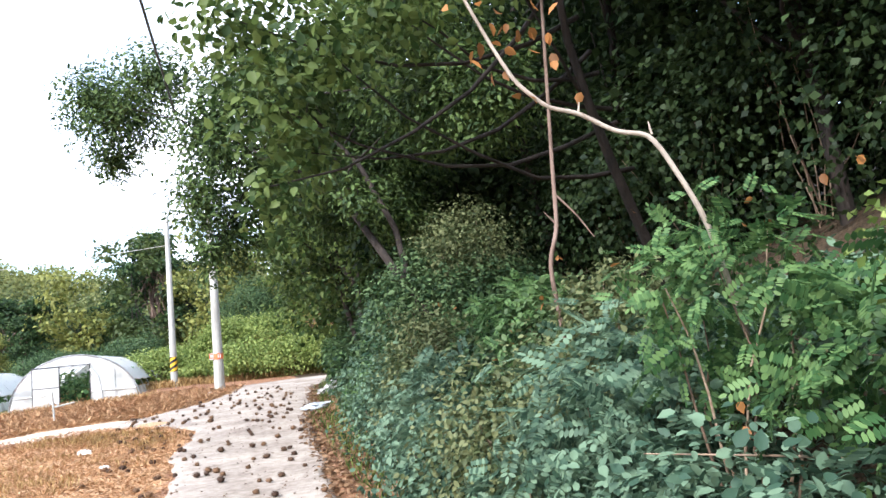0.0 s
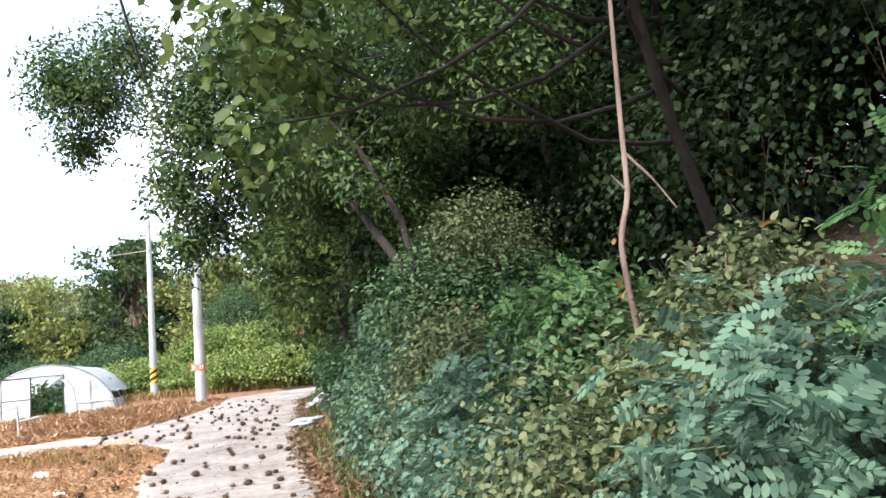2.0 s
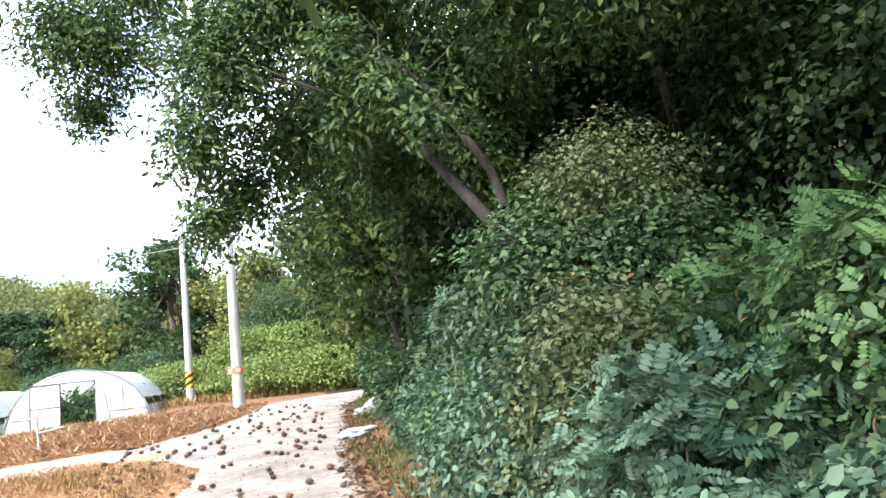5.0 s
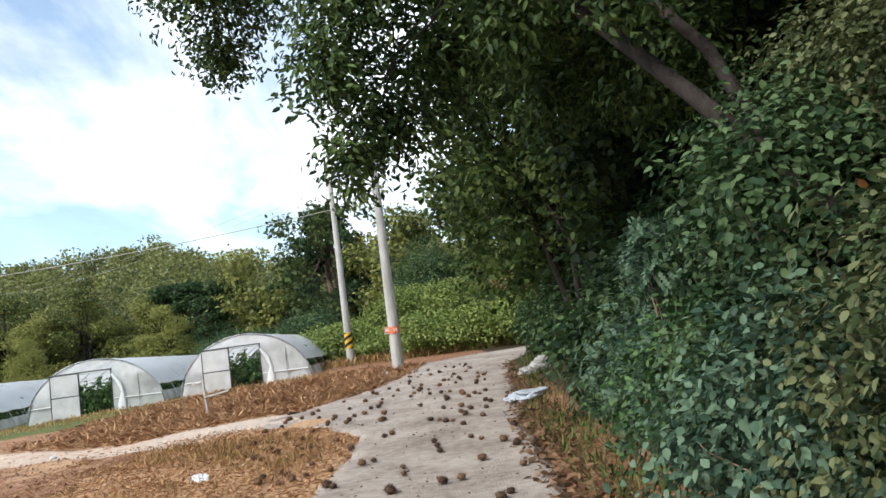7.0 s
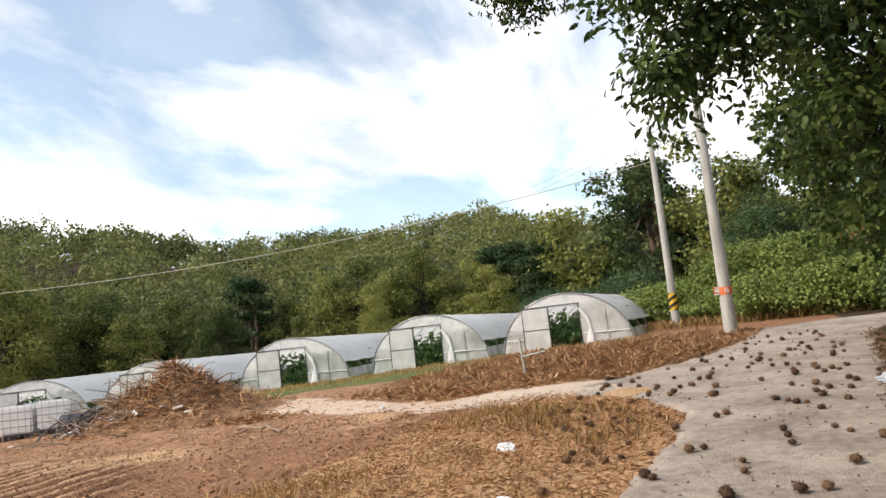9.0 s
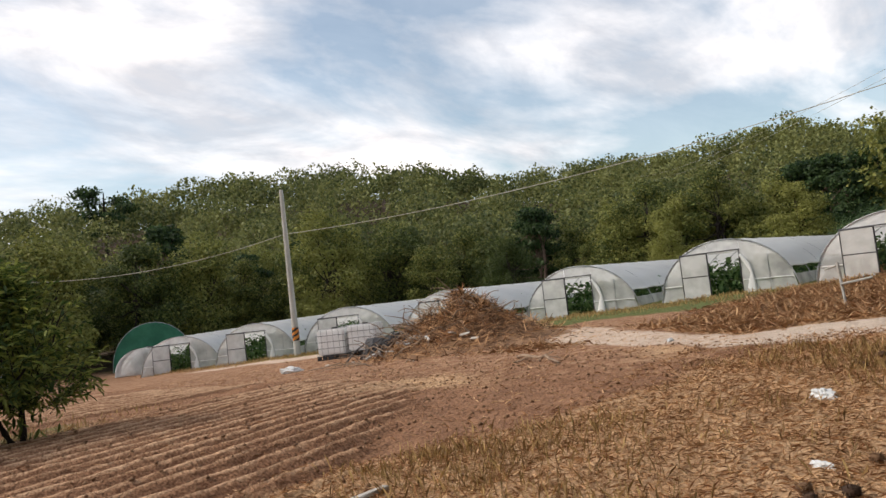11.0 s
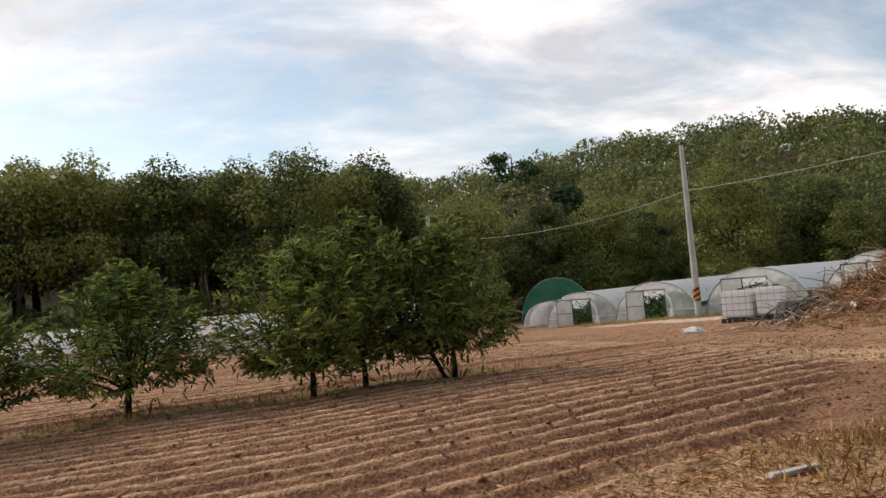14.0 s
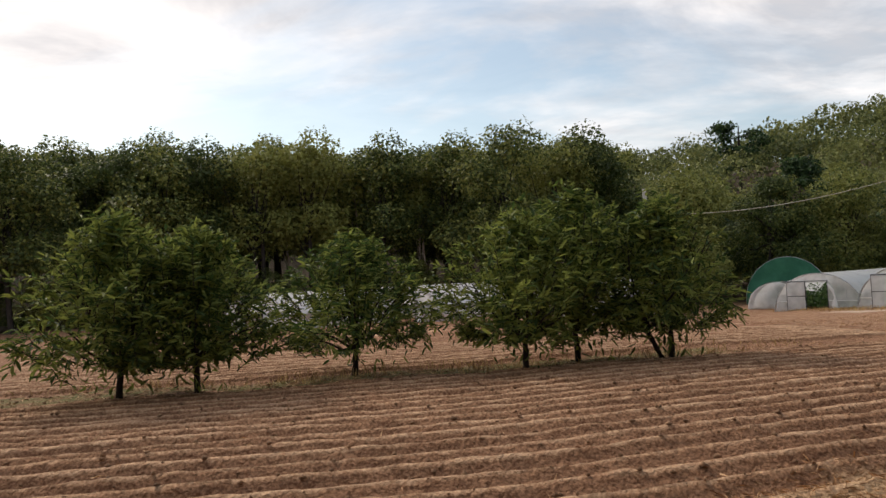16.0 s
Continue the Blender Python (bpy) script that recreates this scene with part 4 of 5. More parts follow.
# ---- orchard ----
def orchard_tree(x, y, h, w, seed, label, stems=1):
    """A young chestnut: a forked trunk, limbs, and shoots with long hanging leaves all over a lumpy cone-shaped crown."""
    rng = np.random.default_rng(seed)
    z = gz(x, y)
    ob = thing("orchard_tree", (x, y, z), label, "tree", "row of young orchard trees")
    forks, paths = [], []
    for k in range(stems):
        lean = 0.0 if stems == 1 else (-0.38, 0.16)[k]
        fork = np.array((0.05 * rng.normal(), lean + 0.05 * rng.normal(), 0.46 + 0.12 * rng.random()))
        forks.append(fork)
        paths.append(bend((0, 0.08 * k, -0.15), fork, 5, (0.03, 0, 0), 0.06, 0.045, rng, 0.006))
    lobes = rng.random(4) * 6.28

    def reach(a, u):
        """Crown radius at bearing a and height share u."""
        lump = 0.86 + 0.12 * math.sin(2 * a + lobes[0]) + 0.12 * math.sin(5 * a + lobes[1] + 5 * u) + 0.12 * math.sin(3 * a + lobes[2] - 8 * u)
        return w * lump * (1 - u ** 2.0) ** 0.85 * min(1.0, 0.66 + 1.1 * u)
    low = 0.52
    limbs = []
    for i in range(13):
        a, u = i * 2.4 + 0.5 * rng.random(), 0.15 + 0.75 * rng.random()
        r = 0.7 * reach(a, u)
        tip = (r * math.cos(a), r * math.sin(a), low + (h - low) * u)
        limbs.append(bend(forks[i % stems], tip, 7, (0, 0, -0.05 * h * rng.random()), 0.030, 0.007, rng, 0.02))
    groups, twigs = [], []

    def spray(p0, p1, lift, n, size):
        twigs.append(bend(p0, p1, 6, (0, 0, lift), 0.007, 0.002, rng))
        u = np.linspace(0.12, 1.0, n)[:, None]
        pos = p0 * (1 - u) + p1 * u + np.array((0, 0, lift)) * 4 * u * (1 - u)
        way = (p1 - p0) / np.linalg.norm(p1 - p0)
        side = np.cross(way, (0, 0, 1.0)) + 1e-3
        side /= np.linalg.norm(side)
        turn = np.where(np.arange(n) % 2, 1.0, -1.0)[:, None]
        axis = way * 0.6 + side * turn * 0.85 + rng.normal(0, 0.35, (n, 3)) - np.array((0, 0, 0.06))
        face = np.array((0, 0, 0.8)) + way * 0.35 + side * turn * 0.55 + rng.normal(0, 0.3, (n, 3))
        groups.append(spread(HANGING, pos, axis, size * (0.7 + 0.5 * rng.random(n)), rng, facing=face))
    for i in range(250):
        a, u = rng.random() * 6.28, rng.random() * 0.97
        r = reach(a, u) * (0.72 + 0.3 * rng.random() ** 0.6)
        p1 = np.array((r * math.cos(a), r * math.sin(a), low + (h - low) * u))
        long_ = 0.42 + 0.25 * rng.random()
        up = 0.1 + 1.1 * u + 0.3 * rng.random()
        way = np.array((math.cos(a + rng.normal(0, 0.4)), math.sin(a + rng.normal(0, 0.4)), up)); way /= np.linalg.norm(way)
        spray(p1 - way * long_, p1, 0.05, 15, 0.165)
    # leading shoots that stand clear of the crown
    for i in range(13):
        a, q = rng.random() * 6.28, w * 0.55 * rng.random()
        z0 = low + (h - low) * (0.95 - 0.45 * q / w) - 0.42
        p0 = np.array((q * math.cos(a), q * math.sin(a), z0))
        spray(p0, p0 + np.array((0.12 * math.cos(a), 0.12 * math.sin(a), 0.40 + 0.22 * rng.random())), 0.0, 18, 0.145)
    # boughs weighed down to the ground's edge
    for i in range(9):
        a = rng.random() * 6.28
        r = 0.8 * reach(a, 0.1)
        p0 = np.array((r * math.cos(a), r * math.sin(a), 0.75 + 0.25 * rng.random()))
        spray(p0, p0 + np.array((0.35 * math.cos(a), 0.35 * math.sin(a), -0.32 * rng.random() - 0.08)), 0.07, 16, 0.165)
    # leaves deep in the crown
    for k in range(5):
        u = 0.12 + 0.16 * k
        groups.append(blob_leaves(HANGING, (0, 0, low + (h - low) * u), (0.62 * w * (1 - u) ** 0.6, 0.62 * w * (1 - u) ** 0.6, 0.2 * h), 420, 0.16, rng, 0.6, 0.8))
    for pth in paths:
        child("trunk", shade_smooth(make_mesh("trunk", *tubes([pth], 8), M["bark"])), ob, "short dark trunk")
    for pth in limbs:
        child("limb", shade_smooth(make_mesh("limb", *tubes([pth], 6), M["bark"])), ob)
    tagged(child("shoot", make_mesh("shoot", *tubes(twigs, 4), M["bark"]), ob), kind="stuff")
    child("crown", make_mesh("crown", *join(*groups), M["leaf_orchard"]), ob, "dense crown of long drooping leaves")
    return ob


HANGING = (np.array([(0, 0, 0), (0.12, 0.28, 0.03), (0.115, 0.65, -0.04), (0, 1, -0.22), (-0.115, 0.65, -0.04), (-0.12, 0.28, 0.03)]), np.array([(0, 1, 2, 3), (0, 3, 4, 5)]))
for ox, oy, oh, ow, os_ in ((-12.4, 2.35, 2.9, 1.9, 1), (-12.75, 3.45, 2.65, 1.7, 2), (-14.4, 5.65, 2.55, 2.3, 3), (-13.9, 8.62, 2.8, 2.0, 4), (-14.75, 9.66, 3.2, 1.9, 5), (-14.2, 11.1, 2.85, 1.75, 6)):
    orchard_tree(ox, oy, oh, ow, 40 + os_, "young orchard tree with two stems and drooping green leaves" if os_ == 6 else "young orchard tree with drooping green leaves beside furrows", 2 if os_ == 6 else 1)


# ---- wooded bank beside the lane ----
SPECIES = {
    "broad": (OVATE, "leaf_green", 0.054, 1120, "shrub with broad green leaves on the bank"),
    "blue": (OVATE, "leaf_blue", 0.054, 1080, "creeper mound of bluish green leaves on the bank"),
    "pinnate": (PINNATE, "leaf_blue", 0.15, 215, "shrub with feathery bluish green leaves on the bank"),
    "olive": (OVATE, "leaf_olive", 0.042, 1150, "twiggy shrub with small olive leaves on the bank"),
    "fresh": (OVATE, "leaf_fresh", 0.05, 1000, "bush with fresh light green leaves on the bank"),
    "locust": (PINNATE, "leaf_fresh", 0.13, 260, "young locust shrub with feathery fresh green leaves"),
    "yellow": (DIAMOND, "leaf_yellow", 0.09, 640, "yellow-green bush where the lane bends"),
    "shade": (DIAMOND, "leaf_shade_tint", 0.075, 560, "understorey bush under trees, leaf colour darkened for shade"),
    "dim": (DIAMOND, "leaf_green", 0.078, 720, "dense green bush under the trees"),
}


def shrub(x, y, z, rx, ry, rz, kind, seed, density=1.0, size=1.0):
    rng = np.random.default_rng(seed)
    shape, mat, s, per, label = SPECIES[kind]
    g = gz(x, y)
    ob = thing("roadside_shrub", (x, y, g), label, "shrub", "shrubs along the bank")
    c = np.array((0, 0, z - g))
    stems = []
    groups = []
    area = (rx * ry + rx * rz + ry * rz) * 4.2
    for i in range(7):
        d = rng.normal(0, 1, 3); d /= np.linalg.norm(d); d[2] = abs(d[2])
        tip = c + d * np.array((rx, ry, rz)) * 0.85
        stems.append(bend((0.1 * rng.normal(), 0.1 * rng.normal(), -0.1), tip, 6, (0, 0, 0.1), 0.010, 0.003, rng, 0.03))
        rr = np.array((rx, ry, rz)) * (0.42 + 0.2 * rng.random())
        groups.append(blob_leaves(shape, tip * 0.9 + c * 0.1, rr, int(per * density * area * 0.075), s * size, rng, 0.4, 0.6))
    groups.append(blob_leaves(shape, c, (rx, ry, rz), int(per * density * area * 0.42), s * size, rng, 0.45, 0.4))
    v, f = tubes(stems, 5)
    tagged(child("branchwork", make_mesh("branchwork", v, f, M["twig"]), ob), kind="stuff")
    v, f = join(*groups)
    floor_ = land(v[:, 0] + x, v[:, 1] + y, False) - g + 0.01
    v[:, 2] = np.maximum(v[:, 2], floor_ + 0.02 * rng.random(len(v)))
    child("foliage", make_mesh("foliage", v, f, M[mat]), ob)
    return ob


def plant_bank():
    rng = np.random.default_rng(21)
    low = ["pinnate", "blue", "pinnate", "blue", "pinnate", "olive", "blue", "pinnate", "olive", "blue", "broad", "fresh"]
    i = 0
    for y in np.arange(-1.2, 27.6, 1.15):
        x = np.interp(y, (-2, 8, 13, 18, 24, 28), (1.45, 1.5, 1.9, 2.3, 2.7, 3.2)) + 0.1 * rng.normal()
        far = y > 13
        kind = low[i % len(low)] if not far else ["dim", "broad", "dim", "fresh"][i % 4]
        if 16.8 < y < 20.8:
            x += 1.0
        h = 0.50 + 0.12 * rng.normal()
        shrub(x, y, gz(x, y) + 0.35, 0.72, 0.85, h + 0.25, kind, 300 + i, 0.36 if far else 0.85, 1.7 if far else 1.05)
        i += 1
    mid = ["olive", "locust", "blue", "olive", "broad", "locust", "olive", "pinnate"]
    for j, y in enumerate(np.arange(0.2, 28, 1.45)):
        x = np.interp(y, (0, 8, 14, 24, 34), (2.7, 2.6, 3.3, 3.9, 4.3)) + 0.15 * rng.normal()
        far = y > 13
        top = np.interp(y, (0, 6, 7.5, 9, 11, 14, 34), (1.45, 1.5, 1.6, 2.1, 2.6, 2.5, 3.0))
        g = gz(x, y)
        kind = ("broad", "olive", "broad")[j % 3] if 7.5 < y < 13 else (mid[j % len(mid)] if not far else "dim")
        rz = (top - g) * 0.62
        shrub(x, y, top - rz * 0.85, 0.95, 1.05, rz, kind, 400 + j, 0.32 if far else 0.72, 1.8 if far else 1.15)
    # tall broad-leaved bush that leans over the lane's edge
    for j, (x, y, z, rx, ry, rz) in enumerate(((1.85, 9.4, 1.6, 0.7, 0.9, 0.9), (2.5, 10.4, 2.1, 0.7, 0.9, 1.0), (2.6, 9.6, 2.4, 0.75, 0.8, 0.7), (1.6, 8.0, 0.9, 0.6, 0.8, 0.8))):
        shrub(x, y, z, rx, ry, rz, ("broad", "broad", "olive", "olive")[j], 500 + j, 0.9, 1.05)
    # sprays that stand up above the mounds
    for j, (x, y, z, rx, ry, rz, kind, sz) in enumerate(((1.66, 2.6, 1.33, 0.42, 0.42, 0.45, "locust", 0.9), (2.25, 1.7, 1.45, 0.45, 0.5, 0.45, "yellow", 0.5), (1.95, 4.2, 1.25, 0.4, 0.5, 0.45, "olive", 1.0),
                                                        (1.75, 11.9, 1.75, 0.3, 0.45, 0.3, "pinnate", 1.3), (2.1, 6.3, 1.35, 0.45, 0.5, 0.4, "locust", 1.0))):
        shrub(x, y, z, rx, ry, rz, kind, 560 + j, 0.8, sz)
    # understorey, with the canopy's shade put into its leaf colour
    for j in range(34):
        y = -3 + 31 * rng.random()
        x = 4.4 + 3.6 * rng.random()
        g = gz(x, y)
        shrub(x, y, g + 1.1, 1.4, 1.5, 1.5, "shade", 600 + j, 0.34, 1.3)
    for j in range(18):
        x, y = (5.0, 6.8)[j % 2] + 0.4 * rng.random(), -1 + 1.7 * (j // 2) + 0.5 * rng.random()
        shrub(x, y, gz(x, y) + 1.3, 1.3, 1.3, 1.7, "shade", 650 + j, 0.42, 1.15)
    # bushes round the bend
    for j, (x, y, h, kind) in enumerate(((0.8, 39.5, 1.6, "yellow"), (-1.3, 41.0, 1.7, "yellow"), (2.4, 38.0, 1.7, "yellow"), (3.9, 36.0, 1.8, "yellow"), (-3.4, 42.5, 1.7, "yellow"), (-6.5, 45, 2.6, "dim"),
                                         (-0.2, 43.5, 3.0, "dim"), (-9.5, 47, 2.4, "dim"), (5.6, 36.6, 2.2, "yellow"), (1.6, 37.2, 1.5, "yellow"), (-0.4, 37.6, 1.5, "yellow"), (3.4, 37.4, 1.7, "yellow"), (4.4, 28.2, 1.2, "dim"), (5.4, 27.6, 1.6, "dim"), (-2.4, 40.0, 1.2, "yellow"), (-12.5, 50.5, 2.6, "dim"), (-5.0, 40.6, 1.6, "yellow"))):
        shrub(x, y, gz(x, y) + h * 0.5, 1.7, 1.5, h * 0.62, kind, 700 + j, 0.45, 1.3)


plant_bank()


def bank_tree(base, top, blobs, mat, size, per, seed, label, r0=0.12, shape=OVATE, fill=0.5, bark="bark"):
    rng = np.random.default_rng(seed)
    ob = thing("bank_tree", base, label, "tree", "trees on the wooded bank")
    b = np.array(base)
    tree_parts(ob, (0, 0, -0.3), np.array(top) - b, [(tuple(np.array(c) - b), r) for c, r in blobs], shape, mat, size, per, rng, r0, bark, fill, single=True)
    return ob


def plant_overhang():
    # leaning trunk that crosses above the lane
    rng = np.random.default_rng(3)
    ob = thing("bank_tree", (2.3, 8.7, gz(2.3, 8.7)), "dark leaning tree whose limbs hang over the lane", "tree", "trees on the wooded bank")
    b = np.array(ob.location)
    way = np.array([(2.3, 8.7, gz(2.3, 8.7) - 0.2, 0.10), (1.9, 9.3, 1.7, 0.09), (1.49, 9.99, 2.65, 0.08), (1.05, 11.0, 3.8, 0.072), (0.6, 12.0, 4.9, 0.06), (0.0, 13.0, 5.8, 0.05), (-0.8, 14.0, 6.4, 0.04)])
    second = np.array([(1.75, 9.55, 2.1, 0.075), (1.75, 10.2, 3.0, 0.068), (1.5, 11.3, 4.2, 0.06), (1.0, 12.6, 5.4, 0.05), (0.6, 13.8, 6.6, 0.04)])
    way[:, 3] *= 0.7
    second[:, 3] *= 0.65
    for p in (way, second):
        p[:, :3] -= b
    v, f = tubes([way, second], 10)
    child("trunk", shade_smooth(make_mesh("trunk", v, f, M["bark"])), ob, "two dark leaning stems")
    # the four masses after (2.9, 9.0, 4.6) are added to block skylight below
    blobs = [((-2.4, 14.8, 6.3), (1.0, 1.1, 0.85)), ((-2.9, 14.6, 6.5), (0.7, 0.8, 0.7)), ((-2.75, 15.6, 5.6), (0.55, 0.7, 0.45)), ((-0.7, 12.9, 5.5), (0.8, 0.8, 0.7)), ((0.9, 10.5, 3.9), (0.4, 0.5, 0.35)), ((1.2, 10.0, 3.4), (0.4, 0.4, 0.3)), ((0.5, 11.2, 4.6), (0.5, 0.6, 0.4)), ((0.7, 11.6, 3.9), (0.5, 0.5, 0.4)), ((-1.7, 13.6, 6.6), (0.8, 0.8, 0.6)), ((-1.0, 12.6, 4.1), (0.55, 0.7, 0.6)), ((-0.9, 12.7, 3.2), (0.4, 0.5, 0.5)),
             ((-0.6, 12.6, 4.9), (0.9, 0.9, 0.8)), ((-0.5, 13.2, 3.7), (0.6, 0.7, 0.7)), ((0.1, 12.4, 5.8), (1.0, 1.0, 0.8)), ((0.9, 12.6, 6.2), (1.1, 1.1, 0.8)), ((0.2, 14.0, 6.8), (1.2, 1.2, 0.9)),
             ((1.3, 11.6, 6.0), (1.0, 1.0, 0.8)), ((0.2, 13.4, 4.4), (0.7, 0.8, 0.7)), ((1.6, 13.2, 5.0), (1.0, 1.0, 0.7)), ((2.4, 12.4, 4.7), (1.0, 1.0, 0.8)), ((1.2, 14.8, 5.4), (1.1, 1.1, 0.8)), ((2.4, 10.6, 5.0), (1.1, 1.1, 0.8)), ((1.9, 9.2, 5.6), (1.1, 1.1, 0.7)), ((2.6, 14.6, 4.4), (1.0, 1.0, 0.8)), ((2.9, 9.0, 4.6), (1.0, 1.1, 0.8)), ((1.4, 15.5, 7.4), (1.4, 1.5, 0.8)), ((2.6, 13.5, 7.6), (1.5, 1.5, 0.8)), ((1.8, 17.2, 6.6), (1.3, 1.4, 0.9)), ((0.9, 16.4, 5.6), (0.9, 1.0, 0.7)), ((1.1, 12.6, 3.7), (0.6, 0.7, 0.6)), ((1.6, 12.2, 4.2), (0.8, 0.8, 0.7)), ((2.0, 11.8, 3.5), (0.7, 0.7, 0.6)), ((1.3, 12.9, 4.7), (0.8, 0.8, 0.6)), ((2.3, 12.7, 3.8), (0.8, 0.8, 0.7))]
    limbs = []
    for c, r in blobs:
        k = int(rng.integers(3, 6))
        limbs.append(bend(way[k, :3], np.array(c) - b, 6, (0, 0, 0.15), 0.02, 0.005, rng, 0.05))
    for p in limbs:
        child("limb", make_mesh("limb", *tubes([p], 5), M["bark"]), ob)
    v, f = join(*[blob_leaves(OBLONG, np.array(c) - b, r, int(2100 * (r[0] * r[1] + r[0] * r[2] + r[1] * r[2]) / 1.6), 0.088, rng, 0.35, 0.85) for c, r in blobs])
    child("crown", make_mesh("crown", v, f, M["leaf_oak"]), ob, "dark toothed leaves against the sky")
    # near hanging bough with large yellow-green leaves
    bough = [((-0.15, 5.2, 2.55), (0.28, 0.35, 0.42)), ((-0.1, 5.3, 3.2), (0.45, 0.5, 0.45)), ((-0.3, 5.4, 3.9), (0.55, 0.6, 0.5)), ((0.3, 5.2, 3.6), (0.5, 0.6, 0.5)), ((0.9, 5.4, 4.1), (0.7, 0.7, 0.5)), ((0.2, 5.6, 2.9), (0.3, 0.4, 0.4))]
    bank_tree((4.6, 7.6, gz(4.6, 7.6)), (2.6, 6.0, 5.2), bough + [((1.9, 5.6, 4.9), (1.0, 1.0, 0.7)), ((1.0, 6.4, 4.6), (0.8, 0.9, 0.6))], "leaf_bough", 0.088, 1600, 8, "tree with large yellow-green leaves hanging above the lane", 0.07, OVATE, 0.8)
    # leafy tree that closes the view above the lane
    bank_tree((2.9, 21.0, gz(2.9, 21.0)), (1.6, 21.0, 6.5), [((0.5, 20.6, 5.6), (0.9, 0.9, 0.8)), ((0.6, 21.2, 6.8), (1.0, 1.0, 0.8)), ((1.2, 20.2, 4.4), (0.9, 0.9, 0.7)), ((1.5, 21.8, 7.6), (1.2, 1.2, 0.8)), ((0.4, 22.4, 4.9), (0.8, 0.9, 0.7)),
              ((1.9, 19.6, 6.0), (1.1, 1.0, 0.8)), ((1.7, 20.8, 3.4), (0.8, 0.9, 0.7)), ((2.4, 20.4, 7.4), (1.2, 1.2, 0.8)), ((2.5, 19.4, 4.4), (1.0, 1.0, 0.8)), ((0.9, 23.4, 3.9), (0.7, 0.9, 0.6)), ((3.2, 18.8, 5.6), (1.1, 1.1, 0.9)), ((2.6, 18.2, 3.2), (0.8, 0.9, 0.7)), ((1.2, 23.0, 6.0), (1.0, 1.0, 0.8))],
              "leaf_bough", 0.15, 620, 88, "tree with dull yellow-green leaves above the lane", 0.09, OVATE, 0.7)
    # trees standing back on the bank, leaf colour darkened for shade below y 23
    r2 = np.random.default_rng(31)
    spots = [(5.3, 4.0), (6.4, 0.2), (5.2, 5.6), (4.7, 8.5), (6.4, 2.4), (4.8, 11.0), (7.2, 8.0), (4.3, 14.5), (5.8, 15.5), (4.8, 18.5), (6.0, 20.0), (5.2, 23.0), (6.5, 25.5), (5.4, 26.8), (8.2, 13.0), (9.0, 4.5),
             (7.6, 36.5), (9.5, 30), (9.5, 19), (10.5, 25), (11, 9), (9.5, 0.5), (8.5, -3), (12, 4.5), (8.0, 5.5), (6.8, -2.0), (4.6, -3.0), (5, 38), (2.5, 46), (8, 44), (-1.5, 50), (2.6, 19.8), (2.9, 23.6), (4, 54), (-7, 53), (12, 38), (-4, 60), (-12, 58)]
    for i, (x, y) in enumerate(spots):
        g = gz(x, y)
        tall = g + 6.0 + 1.5 * r2.random() if y < 30 else g + 7.5 + 2.0 * r2.random()
        n = 13
        far = y > 30
        blobs = []
        for k in range(n):
            a, q = r2.random() * 6.28, 2.3 * math.sqrt(r2.random())
            low = (1.5 if x > 6.5 else 3.2) if y < 12 else 1.2
            zz = g + low + (tall - g - low) * r2.random()
            rr = 0.95 + 0.5 * r2.random()
            bx, by = x + q * math.cos(a), y + q * math.sin(a)
            if y < 14 and bx < 1.2 and zz < 4.2:
                bx = 1.6
            blobs.append(((bx, by, zz), (rr, rr, rr * 0.7)))
        bank_tree((x, y, g), (x + r2.normal(0, 0.5) - 0.5, y + r2.normal(0, 0.5), g + (tall - g) * 0.8), blobs, "leaf_bough" if (x, y) in ((5.2, 23.0), (2.9, 23.6)) else "leaf_wood" if far or y > 23 else ("leaf_shade_tint" if y < 23 else "leaf_oak"), 0.30 if far else (0.18 if y > 12 or x > 6.5 else 0.115), 170 if far else (420 if y > 12 or x > 6.5 else 950), 900 + i,
                  "dark-stemmed broadleaf tree on the wooded bank", 0.055 + 0.035 * r2.random(), DIAMOND if y > 12 or x > 6.5 else OVATE, 0.6)


plant_overhang()


# bare boughs in front of the shade
def bare_bough(points, label, mat="bark_pale", twigs=()):
    base = points[0][:3]
    ob = thing("bare_bough", base, label, "branch")
    for name, path in [("stem", points)] + [("twig", t) for t in twigs]:
        p = np.array(path, float)
        u, k = np.arange(len(p)), np.linspace(0, len(p) - 1, 6 * len(p))
        q = np.stack([np.interp(k, u, p[:, i]) for i in range(4)], 1)
        for _ in range(3):
            q[1:-1] = (q[:-2] + 2 * q[1:-1] + q[2:]) / 4
        q[:, :3] -= np.array(base)
        v, f = tubes([q], 7)
        child(name, shade_smooth(make_mesh(name, v, f, M[mat])), ob)
    return ob


